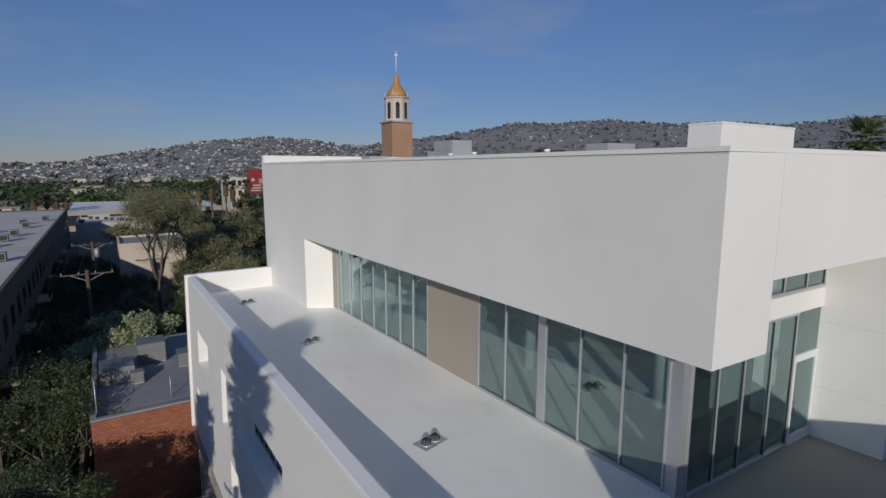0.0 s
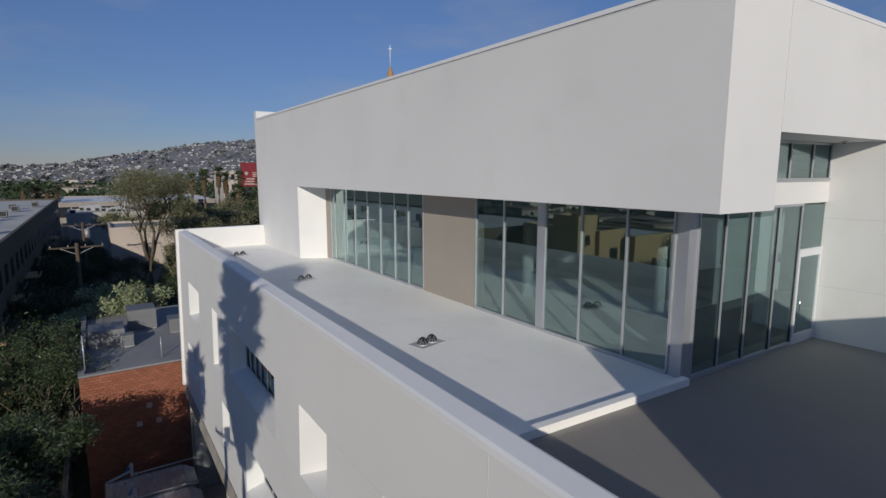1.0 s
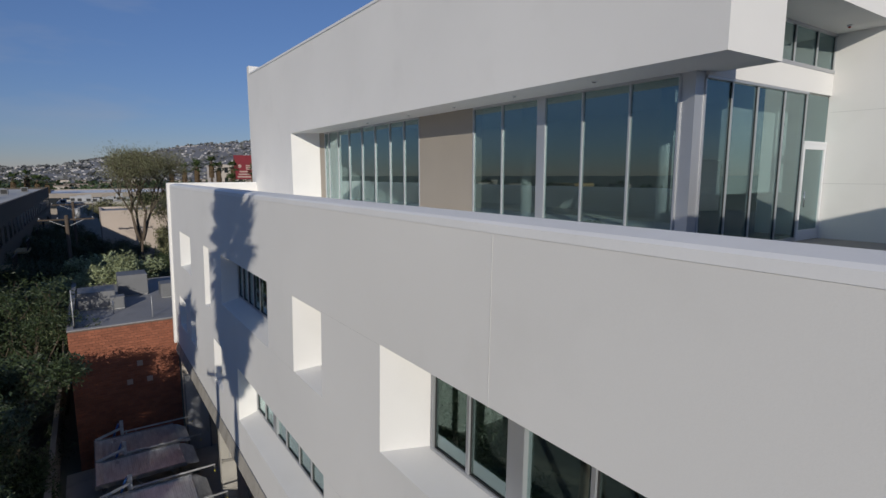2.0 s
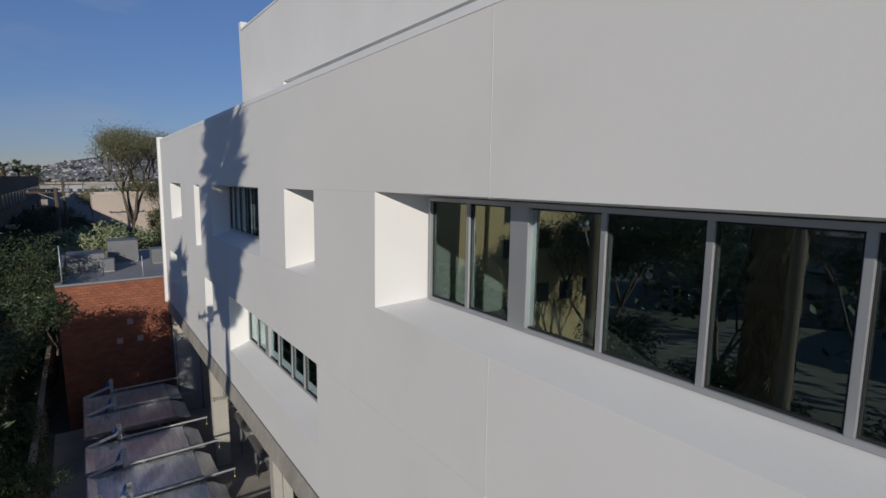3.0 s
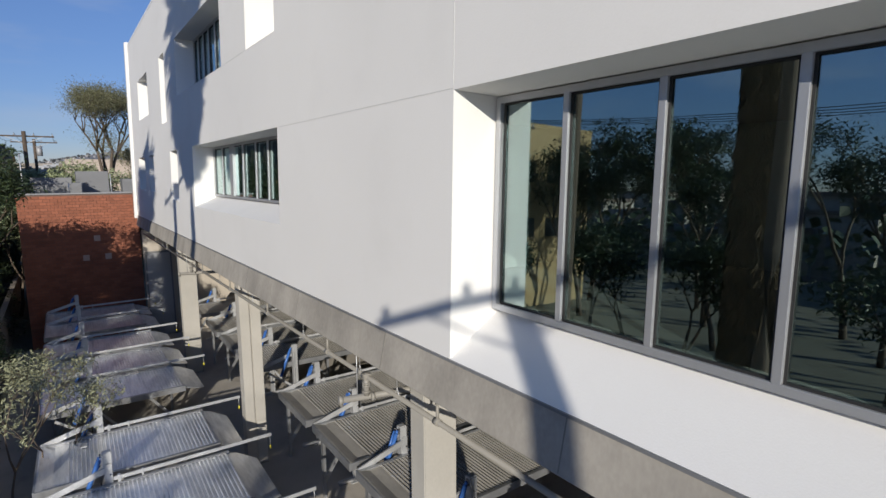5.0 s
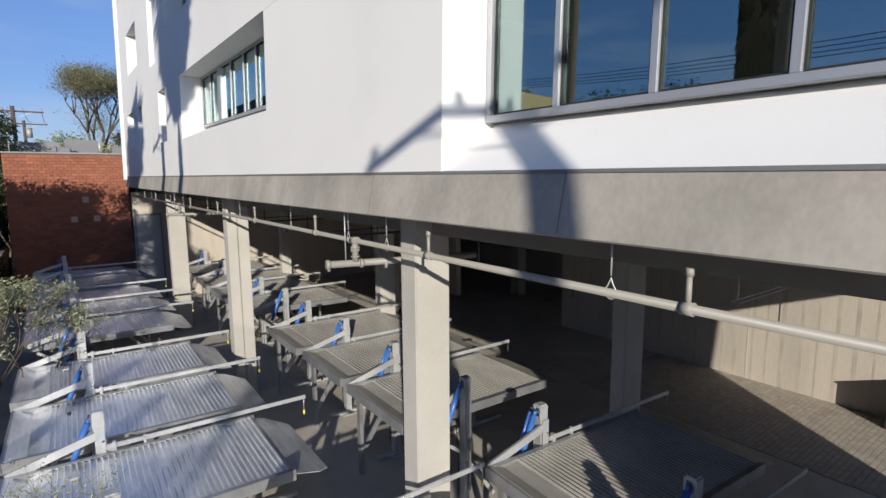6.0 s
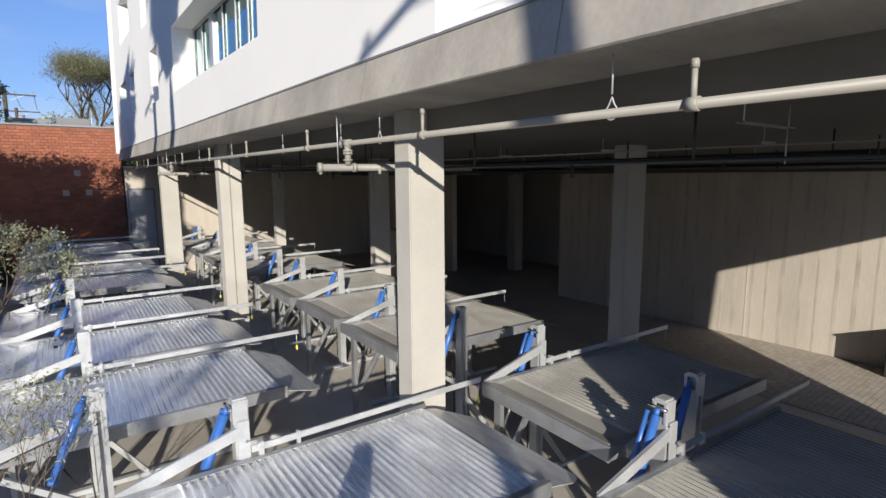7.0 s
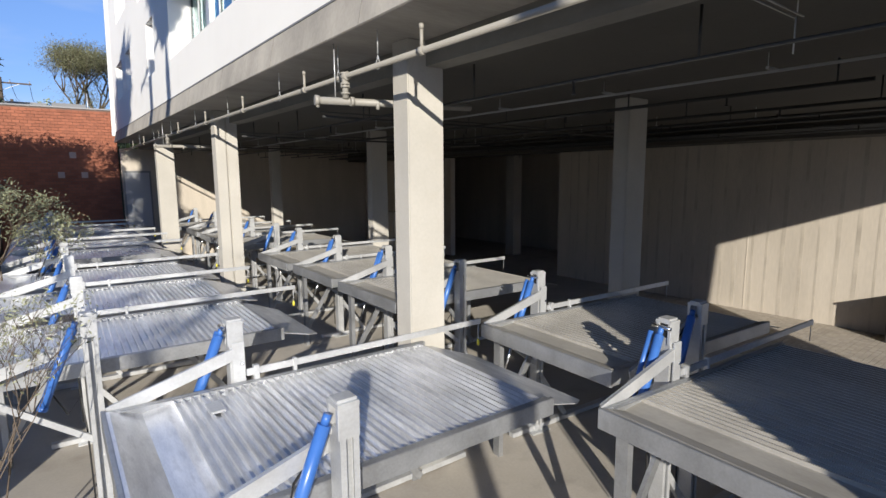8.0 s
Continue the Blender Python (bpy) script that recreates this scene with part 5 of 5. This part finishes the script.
# clipped hedge on the far side of the alley
rng = random.Random(91)
hedge = thing("hedge", "long dark green clipped hedge across the alley", "hedge", (-7.2, -6, 0))
bm = bmesh.new()
for k in range(9):
    tube(bm, [(0, 5.5 * k + 2, 0), (0.1, 5.5 * k + 2.1, 1.6), (0.25, 5.5 * k + 1.9, 2.6)], [0.06, 0.045, 0.02], 6)
part("stems", bm, BARK, hedge)
bm = bmesh.new()
for k in range(150):
    leaf_cloud(bm, (rng.uniform(-0.5, 0.5), rng.uniform(0, 46), rng.uniform(0.4, 3.2)), 0.8, 34, 0.13, rng)
part("foliage", bm, LEAF_DARK, hedge)


def garden_shrub(x, y, h, k):
    rng = random.Random(k)
    sh = thing("garden_shrub", "dense dark shrub growing over the garden wall", "shrub", (x, y, 0), "garden shrubs")
    bm, tips = bmesh.new(), []
    for _ in range(4):
        a = rng.uniform(0, 6.28)
        grow(bm, tips, (0, 0, 0), Vector((0.5 * math.cos(a), 0.5 * math.sin(a), 1)).normalized(), h * 0.4, 0.04, 2, rng, 0.7)
    part("stems", bm, BARK, sh)
    bm = bmesh.new()
    for p in tips:
        leaf_cloud(bm, p, 0.5, 70, 0.09, rng)
    for _ in range(10):
        leaf_cloud(bm, (rng.uniform(-0.6, 0.6), rng.uniform(-0.7, 0.7), rng.uniform(0.4, h * 0.7)), 0.5, 60, 0.09, rng)
    part("foliage", bm, LEAF_MID, sh)


for k in range(11):
    garden_shrub(-3.35 + 0.25 * math.sin(k * 2.4), 12.6 + 1.75 * k, 2.6 + 0.7 * math.sin(k * 1.3), 300 + k)


# ---- utility poles ----
def utility_pole(at, h, turn, arms, label):
    p = thing("utility_pole", label, "utility pole", at, "utility poles")
    p.rotation_euler.z = turn
    part("pole", rod((0, 0, 0), (0, 0, h), 0.15, 12), WOOD, p)
    for z, w in arms:
        arm = part("crossarm", cube(-w / 2, 0.12, z - 0.06, w / 2, 0.23, z + 0.06, 0.008), WOOD, p)
        for k in range(4):
            x = -w / 2 + 0.12 + k * (w - 0.24) / 3
            part("insulator", tube(bmesh.new(), [(x, 0.175, z + 0.06), (x, 0.175, z + 0.10), (x, 0.175, z + 0.16), (x, 0.175, z + 0.22)], [0.03, 0.05, 0.055, 0.025], 10), AC, arm)
        bm = bmesh.new()
        bar(bm, (-w * 0.3, 0.12, z - 0.05), (0, 0.13, z - 0.65), 0.02, 0.04)
        bar(bm, (w * 0.3, 0.12, z - 0.05), (0, 0.13, z - 0.65), 0.02, 0.04)
        part("brace", bm, GALV_FRAME, p)
    return p


utility_pole((-1.7, 56.6, 0), 12.5, 0.0, ((12.1, 4.1),), "wooden utility pole with one crossarm in the alley")
utility_pole((-1.45, 75.0, 0), 12.9, 0.0, ((12.55, 4.2),), "wooden utility pole with a transformer further down the alley")
utility_pole((-3.46, 9.8, 0), 12.7, -0.45, ((12.3, 2.2),), "wooden utility pole beside the alley")
utility_pole((-2.47, -6.68, 0), 12.15, 0.02, ((11.32, 3.6),), "wooden utility pole beside the alley")
tr = thing("pole_transformer", "grey transformer can bolted to an alley pole", "transformer", (-1.05, 74.8, 11.05))
part("can", rod((0, 0, 0), (0, 0, 1.0), 0.28, 14), AC, tr)
part("lid", rod((0, 0, 1.0), (0, 0, 1.07), 0.31, 14), AC, tr)
part("bushing", rod((0.1, 0, 1.07), (0.1, 0, 1.25), 0.04, 8), AC, tr)
for y in (22.0, -16.0):
    utility_pole((-13.4, y, 0), 12.6, 0.0, ((12.2, 2.4),), "wooden utility pole across the alley gardens")
south_wires = thing("overhead_wires", "thin dark wires between two poles across the gardens", "cable", (0, 0, 0))
for x in (-14.48, -13.76, -13.04, -12.32):
    pts = [(x, 22.17 - 38.0 * k / 12, 12.43 - 0.9 * (1 - ((k - 6) / 6) ** 2)) for k in range(13)]
    part("wire", tube(bmesh.new(), pts, 0.014, 4), BLACK, south_wires)
wires = thing("overhead_wires", "thin sagging wires along the alley poles", "cable", (0, 0, 0))
for x in (-3.6, -2.35, -1.05, 0.2):
    pts = [(x + 0.25 * k / 12, 56.8 + 18.4 * k / 12, 12.37 + 0.45 * k / 12 - 0.4 * (1 - ((k - 6) / 6) ** 2)) for k in range(13)]
    part("wire", tube(bmesh.new(), pts, 0.02, 4), BLACK, wires)


# ---- neighbouring buildings ----
def block(name, label, x0, y0, x1, y1, h, wallmat, roofmat, wins=(), parapet=0.35, base=0.0):
    b = thing(name, label, "building", (x0, y0, base))
    w, d = x1 - x0, y1 - y0
    part("wall", cube(0, 0, 0, w, d, h), wallmat, b)
    bm = bmesh.new()
    t = 0.25
    box(bm, -0.02, -0.02, h, w + 0.02, t, h + parapet)
    box(bm, -0.02, d - t, h, w + 0.02, d + 0.02, h + parapet)
    box(bm, -0.02, t, h, t, d - t, h + parapet)
    box(bm, w - t, t, h, w + 0.02, d - t, h + parapet)
    part("parapet", bm, wallmat, b)
    part("roof", cube(t, t, h, w - t, d - t, h + 0.06), roofmat, b)
    for side, a, z, ww, hh in wins:
        if side == "e":
            o = (w - 0.02, a, z, w + 0.03, a + ww, z + hh)
            s = (w, a - 0.06, z - 0.1, w + 0.09, a + ww + 0.06, z)
        elif side == "s":
            o = (a, -0.03, z, a + ww, 0.02, z + hh)
            s = (a - 0.06, -0.09, z - 0.1, a + ww + 0.06, 0.0, z)
        wi = part("window", cube(*o), DARKGLASS, b)
        part("sill", cube(*s), wallmat, wi)
    return b


ws = [("e", 2.5 + 3.6 * k, z, 1.5, 1.5) for k in range(25) for z in (1.2, 4.2, 7.2, 10.2)]
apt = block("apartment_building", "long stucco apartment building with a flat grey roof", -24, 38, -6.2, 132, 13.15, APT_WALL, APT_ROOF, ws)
for k in range(6):
    for z in (2.6, 5.6, 8.6):
        bal = part("balcony", cube(17.8, 1.2 + 12 * k, z, 18.9, 4.6 + 12 * k, z + 0.18), APT_YELLOW, apt, "ochre balcony slab with railing")
        bm = bmesh.new()
        for j in range(12):
            box(bm, 18.82, 1.25 + 12 * k + 0.3 * j, z + 0.18, 18.85, 1.28 + 12 * k + 0.3 * j, z + 1.1)
        box(bm, 18.8, 1.2 + 12 * k, z + 1.1, 18.87, 4.6 + 12 * k, z + 1.16)
        part("railing", bm, BLACK, bal)
rng = random.Random(77)
for k in range(12):
    x, y = rng.uniform(-14, -7.5), 44 + k * 5.6
    u = thing("roof_air_conditioner", "small pale air conditioner on the apartment roof", "air conditioner", (x, y, 13.26), "apartment roof units")
    part("casing", cube(0, 0, 0.05, 0.9, 0.9, 0.8, 0.02), AC_OLD, u)
    part("grille", cube(0.1, -0.02, 0.15, 0.8, 0.0, 0.7), BLACK, u)
block("ochre_building", "blocky ochre stucco building behind the trees", -26, 27.0, -18.2, 40, 13.0, APT_YELLOW, APT_ROOF, [("s", 0.8 + 2.6 * k, z, 1.4, 1.4) for k in range(3) for z in (5.2, 9.2)])
block("ochre_annex", "pale ochre annex between two taller blocks", -18.2, 28.0, -14.8, 37, 13.6, APT_YELLOW, APT_ROOF, [("s", 1.0, z, 1.0, 1.4) for z in (8.4, 11.0)])
block("ochre_stair_tower", "ochre stair tower beside the alley", -14.8, 28.3, -12.5, 31, 14.9, APT_YELLOW, APT_ROOF, [("s", 0.9, z, 0.5, 0.8) for z in (9.5, 12.8)])
block("white_roofed_shop", "long low shop building with a bright white roof", -8, 150, 27, 190, 11.4, GARDEN_WALL, COPING, [("s", 0.6 + 2.9 * k, 8.3, 2.6, 2.4) for k in range(12)])
block("cream_shop", "low cream building with a flat roof", 1.4, 86.5, 10.0, 97, 10.7, TOWER_CREAM, ROOF_GREY)
block("grey_workshop", "low grey workshop with a flat pale roof", -5.2, 134, 9.5, 149, 9.9, CONC_COL, APT_ROOF)
for k in range(9):
    u = thing("roof_air_conditioner", "pale air conditioner on the workshop roof", "air conditioner", (-4.6 + 1.45 * k + 0.3 * math.sin(k * 3.0), 135.4 + 2.1 * (k * 5 % 6), 9.96), "workshop roof units")
    part("casing", cube(0, 0, 0.05, 1.1 + 0.3 * (k % 3), 1.2, 0.9 + 0.25 * (k % 4), 0.02), AC, u)
    part("grille", cube(0.1, -0.02, 0.15, 0.9, 0.0, 0.75), BLACK, u)
block("cream_hotel", "cream multi storey building among palms", 32.6, 168, 38.0, 182, 18.6, HOUSE_FAR, ROOF_GREY, [("s", 0.5 + 1.8 * k, z, 1.0, 1.6) for k in range(3) for z in (3, 6.5, 10, 13.5, 16.5)])
sg = thing("billboard", "red billboard with a pale round emblem on posts", "billboard", (36.0, 160.0, 0))
part("panel", cube(0, 0, 14.6, 9, 0.4, 21.5, 0.05), RED_SIGN, sg)
bm = bmesh.new()
for x in (1.5, 7):
    box(bm, x, 0.4, 0, x + 0.5, 0.9, 15.8)
part("post", bm, PIPE_DARK, sg)
bm = bmesh.new()
tube(bm, [(1.5, -0.02, 18.4), (1.5, -0.10, 18.4)], 0.5, 20)
part("emblem", bm, PLATE, sg)
bm = bmesh.new()
for k in range(3):
    box(bm, 0.8 + 0.3 * k, -0.05, 15.1 + k * 0.75, 4.6 - 0.4 * k, 0.0, 15.5 + k * 0.75)
    box(bm, 3.2, -0.05, 17.4 + k * 0.5, 5.0, 0.0, 17.7 + k * 0.5)
part("lettering_bar", bm, PLATE, sg)

# church tower
TX, TY = 80.0, 150.0
ch = thing("church_tower", "tall tan brick church tower with a gilded belfry dome", "tower", (TX, TY, 0))
part("shaft", cube(-3.6, -3.6, 0, 3.6, 3.6, 35.8), TOWER_TAN, ch)
part("cornice", cube(-4.1, -4.1, 35.8, 4.1, 4.1, 36.3), GALV_FRAME, ch)


def octagon(bm, r0, r1, z0, z1):
    return tube(bm, [(0, 0, z0), (0, 0, z1)], [r0, r1], 8)


bel = part("belfry", octagon(bmesh.new(), 3.95, 3.8, 36.3, 43.2), TOWER_CREAM, ch)
for f in bel.data.polygons:
    f.use_smooth = False
for k in range(8):
    a = radians(22.5 + 45 * k)
    bm = bmesh.new()
    m = Matrix.Rotation(a, 4, "Z")
    box(bm, 3.40, -0.6, 37.0, 3.68, 0.6, 41.4, m=m)
    tube(bm, [m @ Vector((3.40, 0, 41.4)), m @ Vector((3.68, 0, 41.4))], 0.6, 12)
    part("arch", bm, DARKGLASS, bel, "dark arched belfry opening")
part("belfry_cornice", octagon(bmesh.new(), 4.1, 4.1, 43.2, 43.6), TOWER_CREAM, ch)
for k in range(4):
    a = radians(45 + 90 * k)
    part("pinnacle", tube(bmesh.new(), [(3.7 * math.cos(a), 3.7 * math.sin(a), 43.7), (3.7 * math.cos(a), 3.7 * math.sin(a), 45.6)], [0.35, 0.05], 8), TOWER_CREAM, ch)
bm = bmesh.new()
pr = [(3.5, 43.6), (3.1, 44.9), (2.3, 46.2), (1.5, 47.3), (1.05, 47.8), (0.95, 49.3), (0.7, 49.7), (0.3, 50.9), (0.1, 51.3)]
tube(bm, [(0, 0, z) for r, z in pr], [r for r, z in pr], 8)
part("dome", bm, GOLD, ch, "gilded tiled dome and lantern")
part("finial", rod((0, 0, 51.2), (0, 0, 57.5), 0.12, 6), COPING, ch)
part("cross_bar", cube(-0.6, -0.08, 56.3, 0.6, 0.08, 56.6), COPING, ch)

# ---- town and hills ----
rng = random.Random(5)


def far_houses():
    walls, roofs = bmesh.new(), bmesh.new()
    for k in range(500):
        if k < 380:
            y = rng.uniform(150, 900)
            x = rng.uniform(-0.25 * y - 25, 0.95 * y)
        else:
            x = rng.uniform(-420, -60)
            y = rng.uniform(-60, 40) + abs(x) * rng.uniform(-0.3, 1.3)
        if -30 < x < 90 and y < 236 or abs(x - 80) < 16 and abs(y - 150) < 30:
            continue
        w, d, h = rng.uniform(6, 15), rng.uniform(7, 14), rng.choice((4, 4, 5, 6, 7, 9))
        box(walls, x, y, 0, x + w, y + d, h)
        box(roofs, x - 0.3, y - 0.3, h, x + w + 0.3, y + d + 0.3, h + 0.5)
    return walls, roofs


a, b = far_houses()
hs = tagged(new("far_houses"), "scattered low houses of the town", "houses", kind="stuff")
part("wall", a, HOUSE_FAR, hs)
part("roof", b, HOUSE_ROOF, hs)


def far_trees():
    bm = bmesh.new()
    for k in range(4300):
        if k < 3900:
            y = rng.uniform(95, 700)
            x = rng.uniform(-0.2 * y - 12, 0.9 * y)
        else:
            x = -40 - 360 * rng.random() ** 1.6
            y = rng.uniform(-60, 40) + abs(x) * rng.uniform(-0.4, 1.4)
        if -26 < x < 16 and y < 190 or abs(x - 37) < 12 and y < 190 and y > 120:
            continue
        h = rng.uniform(4, 10)
        c = Vector((x, y, h * 0.6))
        s = 0.35 + y / 700
        for _ in range(26):
            d = Vector((rng.gauss(0, 1), rng.gauss(0, 1), rng.gauss(0, 0.8))).normalized() * rng.random() ** 0.4 * h * 0.55
            q = Euler((rng.uniform(-1, 1), rng.uniform(-1, 1), rng.uniform(0, 6.28))).to_matrix()
            p = c + d
            bm.faces.new([bm.verts.new(p + q @ Vector(o) * s * 1.5) for o in ((-1, -0.3, 0), (0.2, -0.8, 0.3), (1, 0.2, 0), (-0.1, 0.8, -0.2))])
    return bm


tagged(part("far_woods", far_trees(), LEAF_DARK), "dark green trees between the houses of the town", "woods", kind="stuff")


def hill_height(az, r):
    """Ridge height in metres by bearing (degrees clockwise from the facade's line) and distance."""
    ridge = float(np.interp(az, (-12, -7, -2, 0.3, 2.8, 5.8, 8.3, 11, 14.6, 19.7, 22, 25, 30, 34, 37, 41, 45, 51, 57, 66, 72, 85), (36, 40, 46, 66, 84, 98, 118, 129, 142, 132, 116, 115, 140, 158, 176, 205, 194, 206, 184, 174, 180, 170)))
    n = noise.fractal(Vector((az * 0.16, r * 0.0016, 3.1)), 1.0, 2.0, 5)
    rise = max(0, min(1, (r - 900) / 900))
    rise = rise * rise * (3 - 2 * rise)
    return -2 + (0.84 * ridge * (1 + 0.04 * n) + 4 * noise.noise(Vector((az * 0.9, r * 0.006, 0)))) * rise


bm = bmesh.new()
rows = []
for i in range(34):
    r = 850 + 42 * i
    rows.append([bm.verts.new((r * math.sin(radians(az)), r * math.cos(radians(az)), hill_height(az, r))) for az in np.arange(-20, 112, 0.6)])
for p, q in zip(rows, rows[1:]):
    for k in range(len(p) - 1):
        f = bm.faces.new((p[k], p[k + 1], q[k + 1], q[k]))
        f.smooth = True
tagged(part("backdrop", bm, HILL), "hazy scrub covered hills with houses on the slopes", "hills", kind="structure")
walls, trees_bm = bmesh.new(), bmesh.new()
for k in range(2900):
    az, r = (rng.uniform(-8, 26) if k < 2200 else rng.uniform(26, 95)), rng.uniform(1050, 2190)
    h = hill_height(az, r)
    x, y, s = r * math.sin(radians(az)), r * math.cos(radians(az)), rng.uniform(1.2, 3.8)
    box(walls, x, y, h - 3, x + s * rng.uniform(0.8, 2.4), y + s, h + rng.uniform(1.2, 2.8))
for _ in range(4600):
    az, r = rng.uniform(-14, 95), rng.uniform(950, 2200)
    h = hill_height(az, r)
    x, y, s = r * math.sin(radians(az)), r * math.cos(radians(az)), rng.uniform(2.5, 7.5)
    for _ in range(5):
        q = Euler((rng.uniform(-1, 1), rng.uniform(-1, 1), rng.uniform(0, 6.28))).to_matrix()
        p = Vector((x, y, h + s * 0.4)) + Vector((rng.gauss(0, 1), rng.gauss(0, 1), rng.gauss(0, 0.5))) * s * 0.5
        trees_bm.faces.new([trees_bm.verts.new(p + q @ Vector(o) * s * 0.7) for o in ((-1, -0.3, 0), (0.2, -0.8, 0.3), (1, 0.2, 0), (-0.1, 0.8, -0.2))])
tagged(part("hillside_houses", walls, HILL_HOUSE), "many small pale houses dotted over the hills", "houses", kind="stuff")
tagged(part("hillside_trees", trees_bm, HILL_TREE), "trees dotted over the hills, greyed for distance haze", "woods", kind="stuff")

# ---- small pieces: bricks and pavers ----
BL, BC, GAP = 0.30, 0.149, 0.014
brick_me = bpy.data.meshes.new("brick")
t = bmesh.new()
box(t, 0.007, 0.0, 0.007, BL - 0.007, 0.05, BC - 0.007)
t.to_mesh(brick_me)
t.free()
brick_me.materials.append(BRICK)
rest = bmesh.new()
wallpart = [c for c in nb.children if c.name.startswith("wall")][0]
rows_n = int((BH - 0.05) / BC)
singles = 0
for j in range(rows_n):
    z = j * BC
    x = BX0 + (0 if j % 2 else -BL / 2)
    while x < BX1 - 0.02:
        x0, x1 = max(x, BX0), min(x + BL, BX1)
        dy = random.uniform(-0.006, 0.006)
        if z > 5.2 and x0 == x and x1 == x + BL and singles < 300:
            ob = new("brick", brick_me)
            ob.parent = wallpart
            ob.location = (x, BY + dy, z)
            singles += 1
        elif x1 - x0 > 0.05:
            box(rest, x0 + 0.007, BY + dy, z + 0.007, x1 - 0.007, BY + 0.05, z + BC - 0.007)
        x += BL
tagged(part("brick_field", rest, BRICK_J, wallpart), kind="stuff")

PAV = mat("concrete_paver", (0.36, 0.32, 0.27), 0.85, var=0.08, s1=2, s2=30, bump=0.12, rand=0.12)
PAV_J = mat("concrete_paver_field", (0.36, 0.32, 0.27), 0.85, var=0.08, s1=2, s2=30, bump=0.12, island=0.12)
pav_me = bpy.data.meshes.new("paver")
PS = 0.125
t = bmesh.new()
box(t, 0.005, 0.005, 0.0, PS - 0.005, PS - 0.005, 0.02)
t.to_mesh(pav_me)
t.free()
pav_me.materials.append(PAV)
field = bmesh.new()
for i in range(36):
    for j in range(78):
        x, y = 13.3 + PS * i, 0.6 + PS * j
        if 44 <= j < 52:
            ob = new("paver", pav_me)
            ob.parent = pv
            ob.location = (x, y, 0.001)
        else:
            box(field, x + 0.005, y + 0.005, 0.001, x + PS - 0.005, y + PS - 0.005, 0.021)
tagged(part("paver_field", field, PAV_J, pv), kind="stuff")
